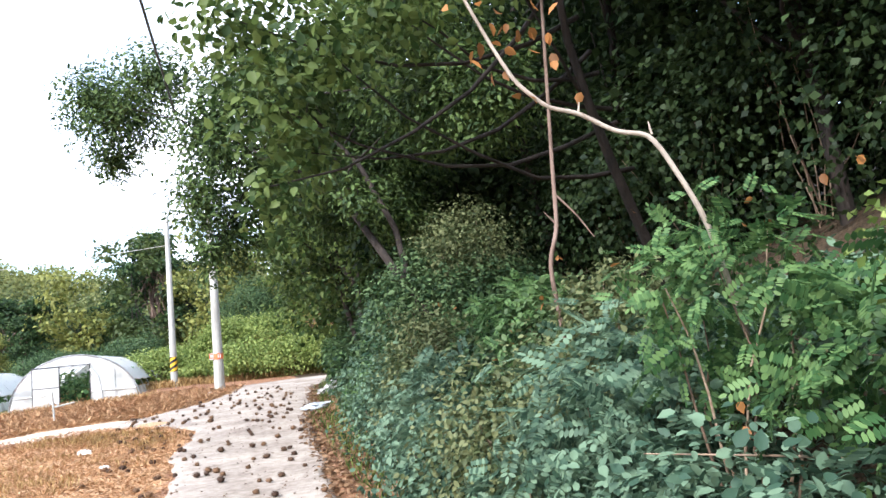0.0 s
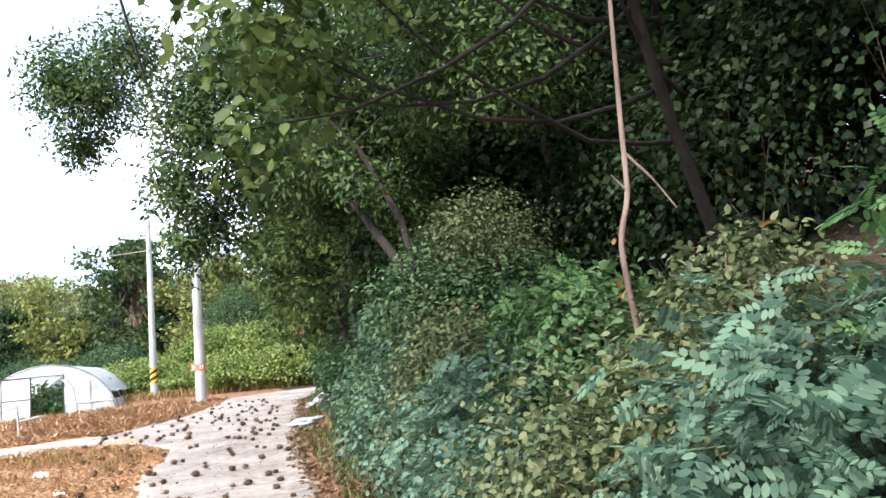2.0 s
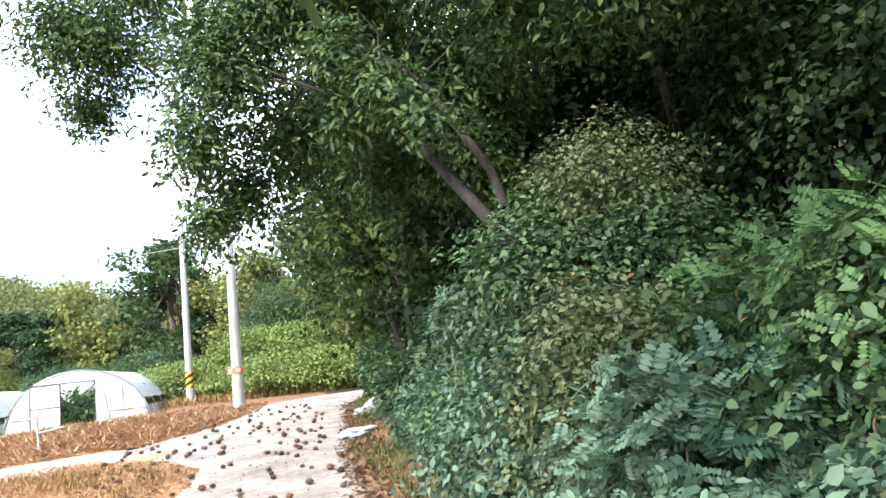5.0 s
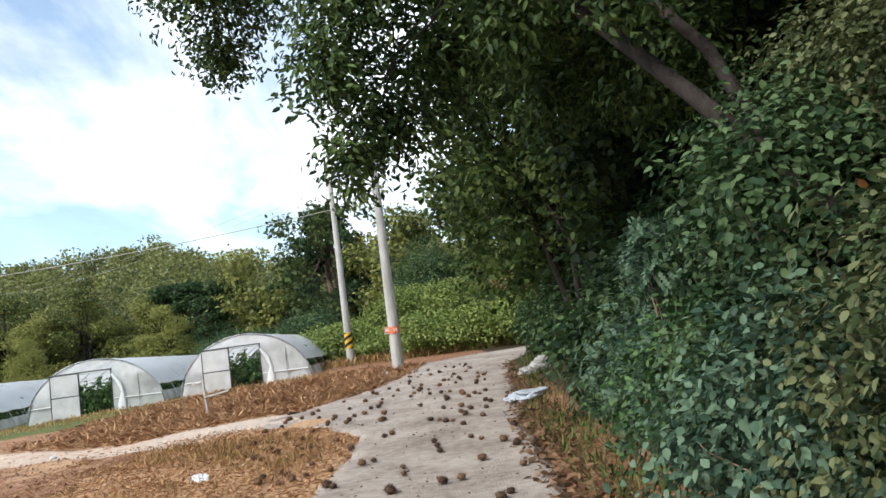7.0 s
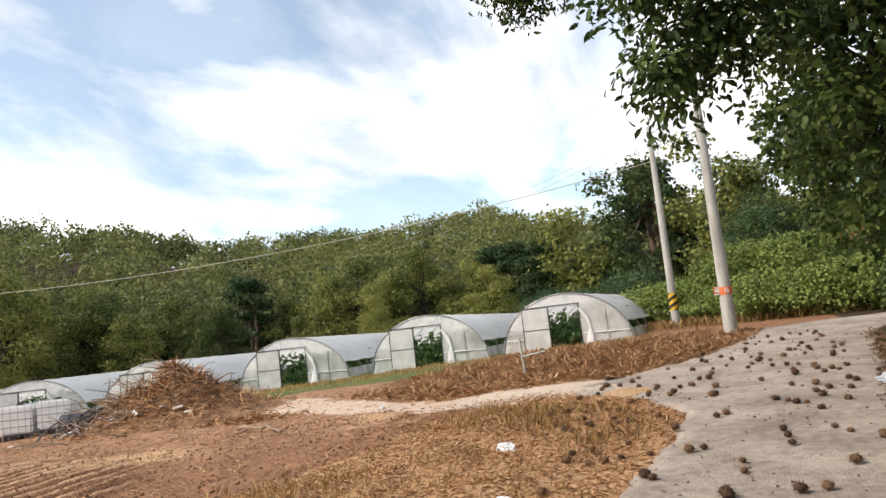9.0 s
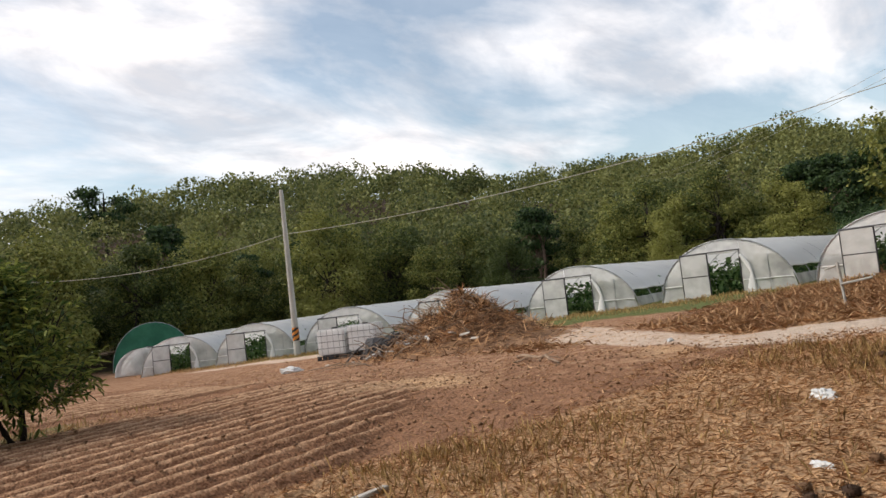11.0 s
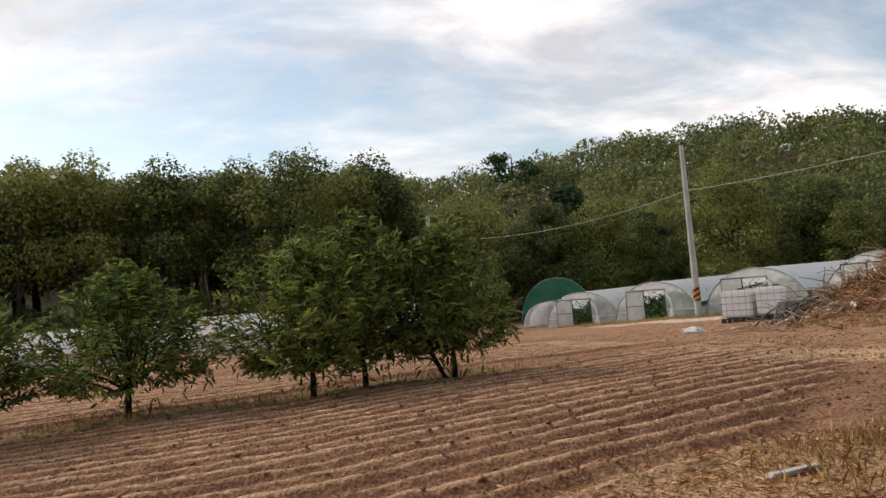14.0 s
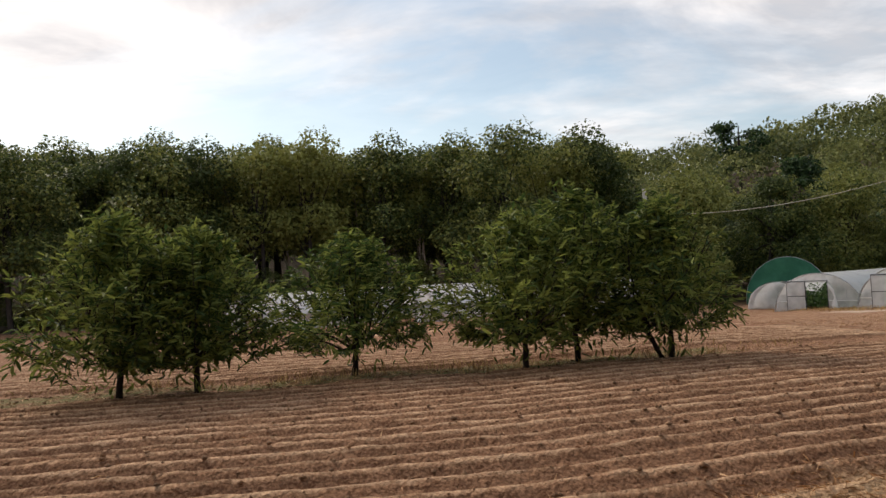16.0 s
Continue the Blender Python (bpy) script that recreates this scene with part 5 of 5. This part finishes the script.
bare_bough([(1.83, 2.75, 1.20, 0.014), (1.61, 2.62, 1.75, 0.013), (1.43, 2.67, 2.14, 0.012), (1.28, 2.72, 2.17, 0.011), (1.14, 2.78, 2.28, 0.011), (1.01, 2.82, 2.32, 0.010), (0.88, 2.85, 2.45, 0.010), (0.80, 2.90, 2.65, 0.009), (0.70, 2.95, 2.92, 0.008), (0.59, 3.00, 3.26, 0.007)], "bare pale bough arching out of the bank",
           twigs=[[(1.14, 2.78, 2.28, 0.007), (1.15, 2.78, 2.33, 0.003)], [(1.43, 2.67, 2.14, 0.007), (1.42, 2.67, 2.20, 0.003)]])
bare_bough([(2.09, 5.40, 1.05, 0.020), (1.99, 5.35, 1.85, 0.019), (2.11, 5.38, 2.15, 0.019), (2.13, 5.40, 2.44, 0.018), (2.15, 5.42, 2.70, 0.017), (2.19, 5.45, 3.20, 0.016), (2.25, 5.50, 3.87, 0.015), (2.32, 5.55, 4.84, 0.012)], "thin reddish bare stem rising from the bank", "bark_red",
           twigs=[[(2.13, 5.40, 2.44, 0.011), (2.28, 5.35, 2.25, 0.008), (2.39, 5.30, 2.05, 0.005)], [(2.10, 5.38, 2.19, 0.009), (2.01, 5.38, 2.29, 0.004)]])
bare_bough([(2.6, 1.6, 0.5, 0.006), (2.0, 1.9, 0.72, 0.006), (1.5, 2.15, 0.78, 0.005), (1.1, 2.5, 0.80, 0.003)], "thin bare stem lying across the leaves", "twig",
           twigs=[[(2.0, 1.9, 0.72, 0.008), (2.1, 2.1, 0.95, 0.004)]])


def rust_leaves():
    rng = np.random.default_rng(77)
    n = 130
    y = 1.6 + 10 * rng.random(n); x = 1.3 + 1.6 * rng.random(n)
    z = land(x, y, False) + 0.3 + 1.3 * rng.random(n)
    v, f = spread(OVATE, np.stack([x, y, z], 1), rng.normal(0, 1, (n, 3)), 0.045 + 0.035 * rng.random(n), rng)
    tagged(new("withered_leaves", make_mesh("withered_leaves", v, f, M["leaf_rust"])), "withered orange and brown leaves among the shrubs", "leaves", kind="stuff")
    m = 30
    p = np.array((0.94, 2.85, 2.69)) + rng.normal(0, 1, (m, 3)) * np.array((0.14, 0.1, 0.12))
    v, f = spread(OVATE, p, rng.normal(0, 0.6, (m, 3)) - np.array((0, 0, 0.8)), 0.05 + 0.03 * rng.random(m), rng)
    tagged(new("withered_leaves", make_mesh("withered_leaves", v, f, M["leaf_rust"])), "orange autumn leaves on the pale bough", "leaves", kind="stuff")


rust_leaves()


# ---- heap, tanks, litter ----
def rubbish_heap():
    rng = np.random.default_rng(9)
    cx, cy = -16.5, 23.4
    ob = thing("rubbish_heap", (cx, cy, gz(cx, cy)), "heap of brown dead stalks, sticks and soil on the field", "heap")
    g0 = gz(cx, cy)

    def hump(x, y):
        r = np.hypot(x / np.where(x < 0, 2.5, 2.9), y / 2.0)
        return 1.25 * np.exp(-2.2 * r ** 2.1) * (1 + 0.16 * wob(x, y, 2.5) + 0.14 * wob(x, y, 5.5)) + 0.35 * np.exp(-((x - 1.9) / 1.6) ** 2 - (y / 1.6) ** 2)
    xs, ys = np.linspace(-5, 5.5, 90), np.linspace(-3.4, 3.4, 60)
    X, Y = np.meshgrid(xs, ys)
    Z = land(X + cx, Y + cy) - g0 - 0.12 + hump(X, Y) + 0.10 * wob(X, Y, 9) * np.clip(hump(X, Y), 0, 0.6)
    v = np.stack([X, Y, Z], -1).reshape(-1, 3)
    i, j = np.meshgrid(np.arange(89), np.arange(59))
    k = (j * 90 + i).ravel()
    child("mound", shade_smooth(make_mesh("mound", v, np.stack([k, k + 1, k + 91, k + 90], -1), M["heap_soil"])), ob)
    n = 13000
    x, y = rng.normal(0.2, 1.45, n), rng.normal(-0.1, 1.0, n)
    z = land(x + cx, y + cy) - g0 - 0.08 + hump(x, y) + 0.08 * rng.random(n)
    ax = rng.normal(0, 1, (n, 3)) * np.array((1, 1, 0.35))
    shp = (np.array([(-0.032, 0, 0), (0.032, 0, 0), (0.02, 1, 0.06), (-0.02, 1, 0.06)]), np.array([(0, 1, 2, 3)]))
    v, f = spread(shp, np.stack([x, y, z], 1), ax, 0.10 + 0.34 * rng.random(n) ** 1.7, rng)
    tagged(child("dead_stalk", make_mesh("dead_stalk", v, f, M["debris"]), ob, "tangled dry stalks"), kind="stuff")
    sticks = []
    for q in range(130):
        x, y = -0.9 + rng.normal(0, 1.3), -0.5 + rng.normal(0, 0.8)
        z0 = gz(x + cx, y + cy) - g0 + float(hump(x, y)) - 0.05
        d = rng.normal(0, 1, 3) * np.array((1, 0.7, 0.35)); d *= (0.4 + 0.8 * rng.random()) / np.linalg.norm(d)
        sticks.append(bend((x, y, z0), (x + d[0], y + d[1], z0 + abs(d[2]) + 0.1), 5, (0, 0, 0.08), 0.022, 0.008, rng, 0.03))
    for s_ in sticks:
        v, f = tubes([s_], 5)
        child("stick", make_mesh("stick", v, f, M["twig"]), ob)
    for q in range(14):
        x, y = -2.2 + 0.5 * rng.normal(), -1.3 - 0.3 * rng.random()
        z0 = gz(x + cx, y + cy) - g0
        v, f = tubes([bend((x, y, z0 + 0.02), (x + 0.5, y + 0.6, z0 + 0.55 + 0.3 * rng.random()), 6, (0, 0, 0.1), 0.03, 0.02, rng, 0.02)], 6)
        child("hose", make_mesh("hose", v, f, M["dark_pipe"]), ob, "dark plastic hose end")
    # pale scraps of film and boards caught in the heap
    for q in range(26):
        x, y = -0.9 + rng.normal(0, 1.2), -1.2 - 0.5 * rng.random()
        bm = bmesh.new()
        box(bm, (0.10 + 0.22 * rng.random(), 0.05 + 0.08 * rng.random(), 0.02 + 0.03 * rng.random()), (0, 0, 0), rng.random() * 3, 0.006)
        bmesh.ops.rotate(bm, verts=bm.verts, matrix=Matrix.Rotation(0.5 * rng.normal(), 3, "X"))
        bmesh.ops.translate(bm, verts=bm.verts, vec=(x, y, gz(x + cx, y + cy) - g0 + float(hump(x, y)) + 0.02))
        part("board_scrap" if q % 3 else "film_scrap", bm, M["stone"] if q % 3 else M["white_sheet"], ob)
    return ob


rubbish_heap()


def field_barrel(x, y, turn):
    """A black plastic drum lying on its side."""
    ob = thing("plastic_drum", (x, y, gz(x, y) + 0.30), "black plastic drum lying beside the caged tanks", "drum", "discarded drums")
    ob.rotation_euler = (0, 0, turn)
    u = np.array([-0.46, -0.46, -0.44, -0.2, -0.18, -0.16, 0.16, 0.18, 0.2, 0.44, 0.46, 0.46])
    r = np.array([0.01, 0.26, 0.29, 0.29, 0.305, 0.29, 0.29, 0.305, 0.29, 0.29, 0.26, 0.01])
    v, f = tubes([np.stack([u + 1e-4 * np.arange(12), 0 * u, 0 * u, r], 1)], 20)
    child("body", make_mesh("body", v, f, M["black_sheet"]), ob)
    v, f = tubes([[(0.45, 0.10, 0.08, 0.04), (0.50, 0.10, 0.08, 0.04), (0.501, 0.10, 0.08, 0.002)]], 10)
    child("bung", make_mesh("bung", v, f, M["dark_pipe"]), ob)


field_barrel(-20.5, 23.9, 0.5)
field_barrel(-19.8, 24.2, 1.3)


def ibc_tank(x, y, turn):
    ob = thing("water_tank", (x, y, gz(x, y)), "white plastic water tank in a metal cage on black pallet", "tank", "caged water tanks")
    ob.rotation_euler = (0, 0, turn)
    bm = bmesh.new()
    for yy in (-0.45, 0, 0.45):
        box(bm, (1.12, 0.10, 0.03), (0, yy, 0.015), 0, 0.006)
        box(bm, (1.12, 0.10, 0.03), (0, yy, 0.145), 0, 0.006)
        for xx in (-0.49, 0, 0.49):
            box(bm, (0.13, 0.10, 0.09), (xx, yy, 0.08), 0, 0.006)
    part("pallet", bm, M["pallet_dark"], ob, "black pallet")
    bm = bmesh.new()
    box(bm, (1.05, 0.95, 0.90), (0, 0, 0.64), 0, 0.06)
    part("container", bm, M["tank_plastic"], ob, "white plastic container")
    bm = bmesh.new()
    bmesh.ops.create_cone(bm, cap_ends=True, segments=20, radius1=0.11, radius2=0.10, depth=0.06, matrix=Matrix.Translation((0, 0, 1.115)))
    part("lid", bm, M["pallet_dark"], ob, "round dark lid")
    hx, hy = 0.56, 0.50
    for z in np.linspace(0.2, 1.1, 5):
        v, f = tubes([[(-hx, -hy, z, 0.008), (hx, -hy, z, 0.008), (hx, hy, z, 0.008), (-hx, hy, z, 0.008), (-hx, -hy, z, 0.008)]], 5)
        child("cage_rail", make_mesh("cage_rail", v, f, M["dark_pipe"] if 0.3 < z < 1.0 else M["steel_pipe"]), ob)
    for xx in np.linspace(-hx, hx, 6):
        for yy in (-hy, hy):
            v, f = tubes([[(xx, yy, 0.16, 0.007), (xx, yy, 1.1, 0.007)]], 5)
            child("cage_bar", make_mesh("cage_bar", v, f, M["steel_pipe"]), ob)
    for yy in np.linspace(-hy, hy, 5)[1:-1]:
        for xx in (-hx, hx):
            v, f = tubes([[(xx, yy, 0.16, 0.007), (xx, yy, 1.1, 0.007)]], 5)
            child("cage_bar", make_mesh("cage_bar", v, f, M["steel_pipe"]), ob)
    return ob


TANK_TURN = math.atan2(1.19, 2.03)
for k in (0.60, 1.78):
    tx, ty = -23.35 + k * math.cos(TANK_TURN) - 0.5 * math.sin(TANK_TURN), 23.26 + k * math.sin(TANK_TURN) + 0.5 * math.cos(TANK_TURN)
    ibc_tank(tx, ty, TANK_TURN)


def crumpled(name, x, y, rx, ry, rz, mat, seed, label, category, group=""):
    rng = np.random.default_rng(seed)
    bm = bmesh.new()
    bmesh.ops.create_icosphere(bm, subdivisions=4, radius=1.0)
    for v in bm.verts:
        c = v.co.copy()
        n = noise.noise(c * 1.7 + Vector((seed, 0, 0))) * 0.45 + noise.noise(c * 4.5 + Vector((0, seed, 0))) * 0.25
        c *= 1 + n
        v.co = Vector((c.x * rx, c.y * ry, max(c.z, -0.55) * rz + rz * 0.55))
    me = bpy.data.meshes.new(name)
    bm.to_mesh(me); bm.free()
    me.materials.append(M[mat])
    ob = new(name, me)
    ob.location = (x, y, max(gz(x, y), -0.15 + 0.0255 * max(0, y - 8) + (0.03 if -1.5 < x < 1.2 else -1)) - 0.01)
    ob.rotation_euler = (0, 0, rng.random() * 3)
    return tagged(ob, label, category, group)


crumpled("plastic_bag", 1.15, 17.9, 0.46, 0.26, 0.10, "bag_blue", 2, "crumpled pale blue plastic bag at the lane's edge", "bag")
for q, (x, y, r) in enumerate(((2.15, 18.0, 0.26), (2.35, 18.6, 0.30), (2.6, 19.1, 0.30), (1.75, 20.6, 0.24), (2.9, 19.6, 0.30), (1.65, 22.0, 0.2), (3.1, 20.2, 0.26))):
    crumpled("rubble_sack", x, y, r, r * 0.8, r * 0.75, "sack_grey", 20 + q, "torn greyish white sack dumped on the bank", "sack", "dumped sacks")
for q, (x, y, r) in enumerate(((-3.28, 14.55, 0.15), (-2.6, 12.45, 0.08), (-7.6, 19.8, 0.1), (-1.9, 29.0, 0.12), (-20.5, 20.3, 0.3))):
    crumpled("plastic_scrap", x, y, r, r * 0.55, r * 0.4, "white_sheet", 50 + q, "crumpled white plastic scrap on dry grass", "litter", "plastic scraps")


def field_sticks():
    rng = np.random.default_rng(61)
    x, y = -5.2, 10.9
    ob = thing("board", (x, y, gz(x, y) + 0.03), "short weathered pale board lying in dry grass", "board")
    bm = bmesh.new()
    box(bm, (0.07, 0.44, 0.03), (0, 0, 0), 0.12, 0.008)
    bmesh.ops.subdivide_edges(bm, edges=bm.edges, cuts=2)
    for v in bm.verts:
        v.co += Vector((0.008, 0.02, 0.006)) * noise.noise(v.co * 14)
    part("plank", bm, M["stone"], ob)
    for ax, ay, bx, by, r in ((-10.2, 18.7, -8.2, 17.3, 0.035), (-9.9, 18.2, -9.0, 18.4, 0.018), (-17.6, 20.9, -19.4, 20.2, 0.02), (-17.0, 20.6, -18.0, 19.6, 0.016), (-18.2, 21.2, -20.3, 21.0, 0.018), (-15.6, 20.6, -14.6, 20.0, 0.016)):
        ob = thing("fallen_branch", (ax, ay, gz(ax, ay)), "dry brown branch lying on the field", "branch", "branches on the field")
        end = (bx - ax, by - ay, gz(bx, by) - gz(ax, ay) + r)
        v, f = tubes([bend((0, 0, r), end, 9, (0.05, 0, 0.05), r, r * 0.5, rng, 0.02)], 7)
        child("stem", shade_smooth(make_mesh("stem", v, f, M["twig"])), ob)
        mid = np.array(end) * 0.55
        v, f = tubes([bend(mid, mid + np.array((0.25, 0.12, 0.14)), 5, (0, 0, 0.02), r * 0.5, r * 0.2, rng, 0.01)], 5)
        child("twig", make_mesh("twig", v, f, M["twig"]), ob)


field_sticks()


def pipe_stake():
    x, y = -5.75, 23.4
    ob = thing("pipe_stake", (x, y, gz(x, y)), "pale leaning pipe stake with a cross piece", "stake")
    for name, p in (("upright", [(0, 0, -0.1, 0.03), (-0.06, 0, 0.85, 0.03)]), ("cross_piece", [(-0.05, -0.03, 0.42, 0.025), (0.5, 0.1, 0.5, 0.025)]), ("rail", [(-0.06, 0, 0.8, 0.02), (-0.5, 0.6, 0.72, 0.02)])):
        v, f = tubes([p], 7)
        child(name, make_mesh(name, v, f, M["sack_grey"]), ob)


pipe_stake()


def burrs():
    rng = np.random.default_rng(14)
    meshes = []
    for k in range(3):
        n = 90
        d = rng.normal(0, 1, (n, 3)); d /= np.linalg.norm(d, axis=1)[:, None]
        core = bmesh.new()
        bmesh.ops.create_icosphere(core, subdivisions=1, radius=0.72)
        cv = np.array([tuple(v.co * (1 + 0.2 * noise.noise(v.co * 3 + Vector((k, 0, 0))))) for v in core.verts])
        cf = np.array([[v.index for v in f.verts] for f in core.faces])
        core.free()
        sv, sf = spread((np.array([(-0.10, 0, 0), (0.10, 0, 0), (0, 1, 0)]), np.array([(0, 1, 2)])), d * 0.6, d + rng.normal(0, 0.25, (n, 3)), np.full(n, 0.5), rng)
        v, f = join((cv, cf), (sv, sf))
        v[:, 2] *= 0.7
        meshes.append(make_mesh("chestnut_burr", v, f, M["burr"]))
    # thickest near the junction, under the overhanging crown
    for i in range(230):
        while True:
            y = 7.5 + 21 * rng.random()
            x = -3.4 + 4.6 * rng.random() if 15 < y < 24 else -2.6 + 3.2 * rng.random()
            if rng.random() < np.interp(y, (7, 11, 16, 21, 28), (0.45, 0.6, 0.8, 0.9, 0.35)) and x < np.interp(y, (7, 13, 28), (0.45, 0.7, 1.2)):
                break
        lo = np.interp(y, [r[0] for r in ROAD], [r[1] for r in ROAD])
        z = -0.15 + 0.0255 * max(0, y - 8) + 0.035 if x > lo else gz(x, y)
        ob = new("chestnut_burr", meshes[i % 3])
        s = 0.046 + 0.034 * rng.random()
        ob.matrix_world = pose(x, y, z + s * 0.45, 0, 0, rng.random() * 360) @ Matrix.Scale(s, 4)
        tagged(ob, "dry brown chestnut burr fallen on the lane", "chestnut burr", "fallen chestnut burrs")


burrs()


# ---- grass and litter ----
def blades(name, label, mat, pts, size, width, rng, flat=0.0, category="grass"):
    n = len(pts)
    ax = rng.normal(0, 0.45 + flat, (n, 3)); ax[:, 2] = np.abs(ax[:, 2]) * (0.25 if flat else 1) + (0.05 if flat else 0.8)
    shp = (np.array([(-width, 0, 0), (width, 0, 0), (width * 0.7, 0.55, 0.06), (0, 1, -0.05), (-width * 0.7, 0.55, 0.06)]), np.array([(0, 1, 2, 3, 4)]))
    v, f = spread(shp, pts, ax, size, rng)
    return tagged(new(name, make_mesh(name, v, f, M[mat])), label, category, kind="stuff")


def scatter(rng, n, x0, x1, y0, y1, mask=None):
    x, y = x0 + (x1 - x0) * rng.random(n), y0 + (y1 - y0) * rng.random(n)
    if mask is not None:
        keep = rng.random(n) < mask(x, y)
        x, y = x[keep], y[keep]
    return np.stack([x, y, land(x, y) + 0.004], 1)


def lay_grass():
    rng = np.random.default_rng(55)
    off_road = lambda x, y: (x < np.interp(y, [r[0] for r in ROAD], [r[1] for r in ROAD]) + 0.08)
    p = scatter(rng, 80000, -6.4, -1.4, 4, 19.5, lambda x, y: straw_mask(x, y) * off_road(x, y))
    blades("dead_grass", "flattened dry brown grass beside the lane", "straw", p, 0.03 + 0.075 * rng.random(len(p)), 0.035, rng, 0.9)
    c = scatter(rng, 900, -6.2, -1.8, 6, 18, lambda x, y: straw_mask(x, y) * off_road(x, y) * (0.08 + smooth(0.0, 0.7, wob(x, y, 1.2, 4))))
    p = np.repeat(c, 26, 0) + rng.normal(0, 1, (len(c) * 26, 3)) * np.array((0.13, 0.13, 0))
    blades("tall_grass", "standing yellow-green grass tufts on the verge", "grass_mixed", p, 0.03 + 0.14 * rng.random(len(p)) ** 1.8, 0.014, rng)
    p = scatter(rng, 46000, -14, -0.8, 20, 33.5, lambda x, y: straw_mask(x, y) * off_road(x, y) * (1 - track_mask(x, y)))
    blades("dry_weeds", "russet dried weeds on the verge", "dry_weed", p, 0.10 + 0.24 * rng.random(len(p)), 0.022, rng, 0.2)
    p = scatter(rng, 22000, -46, -4, 26.0, 34, lambda x, y: smooth(2.6, 0.6, np.abs(y - np.interp(-x, (4, 22, 31, 43), (32.3, 31.6, 29.2, 26.3)))))
    blades("grass_strip", "green weedy grass along the plastic houses", "grass_mixed", p, 0.06 + 0.13 * rng.random(len(p)), 0.06, rng)
    p = scatter(rng, 5000, -16.6, -13.4, -4, 14, lambda x, y: smooth(1.4, 0.5, np.abs(x + 14.3 + 0.22 * (y - 7))) * (0.45 + 0.55 * wob(x, y, 1.7)))
    blades("orchard_weeds", "sparse dry weeds under the orchard trees", "grass_mixed", p, 0.05 + 0.16 * rng.random(len(p)), 0.02, rng)
    p = scatter(rng, 14000, -30, -5, -4, 26, lambda x, y: 0.25 + 0.75 * (1 - furrow_mask(x, y)))
    blades("straw_bits", "scattered straw bits on the ploughed soil", "straw", p, 0.04 + 0.09 * rng.random(len(p)), 0.06, rng, 0.9, "straw")
    p = scatter(rng, 9000, 0.35, 1.75, 3, 28, lambda x, y: smooth(0.5, 0.15, np.abs(x - 0.15 - np.interp(y, [r[0] for r in ROAD], [r[2] for r in ROAD]))))
    p[:, 2] = np.maximum(p[:, 2], -0.15 + 0.0255 * np.clip(p[:, 1] - 8, 0, 34) + 0.042)
    v, f = spread(OVATE, p, rng.normal(0, 1, (len(p), 3)) * np.array((1, 1, 0.25)), 0.05 + 0.05 * rng.random(len(p)), rng)
    tagged(new("leaf_litter", make_mesh("leaf_litter", v, f, M["leaf_litter"])), "brown leaf litter along the lane's edge", "leaves", kind="stuff")
    p = scatter(rng, 9000, 0.7, 2.6, -1, 26, lambda x, y: smooth(0.7, 0.2, np.abs(x - 0.55 - np.interp(y, [r[0] for r in ROAD], [r[2] for r in ROAD]))))
    blades("bank_grass", "green grass and weeds at the foot of the bank", "grass_green", p, 0.06 + 0.14 * rng.random(len(p)), 0.025, rng)
    p = scatter(rng, 9000, -9, 5, 36.4, 42)
    blades("bend_grass", "dry and green grass beyond the lane's bend", "grass_mixed", p, 0.15 + 0.3 * rng.random(len(p)), 0.04, rng)
    n = 1000
    y = 4 + 26 * rng.random(n)
    r = np.array(ROAD)
    u = rng.random(n)
    x = np.interp(y, r[:, 0], r[:, 1]) * (1 - u) + np.interp(y, r[:, 0], r[:, 2]) * u
    p = np.stack([x, y, -0.15 + 0.0255 * np.clip(y - 8, 0, 34) + 0.05], 1)
    v, f = spread(DIAMOND, p, rng.normal(0, 1, (n, 3)) * np.array((1, 1, 0.1)), 0.015 + 0.035 * rng.random(n), rng)
    tagged(new("lane_litter", make_mesh("lane_litter", v, f, M["burr"])), "brown leaf scraps and husks scattered on the lane", "leaves", kind="stuff")
    # clods of earth
    n = 9000
    c = scatter(rng, n, -15.5, -4.5, 0, 19)
    d = rng.normal(0, 1, (len(c), 5, 3))
    s = 0.007 + 0.026 * rng.random((len(c), 1, 1)) ** 2.5
    octa = np.array([(1, 0, 0), (0, 1, 0), (-1, 0, 0), (0, -1, 0), (0, 0, 0.9), (0, 0, -0.5)])
    v = c[:, None] + (octa[None] * (1 + 0.35 * rng.normal(0, 1, (len(c), 6, 1)))) * s
    t = np.array([(0, 1, 4), (1, 2, 4), (2, 3, 4), (3, 0, 4), (1, 0, 5), (2, 1, 5), (3, 2, 5), (0, 3, 5)])
    f = (np.arange(len(c))[:, None, None] * 6 + t[None]).reshape(-1, 3)
    tagged(new("soil_clods", make_mesh("soil_clods", v.reshape(-1, 3), f, M["heap_soil"])), "small clods of dry brown soil on the field", "soil", kind="stuff")


lay_grass()
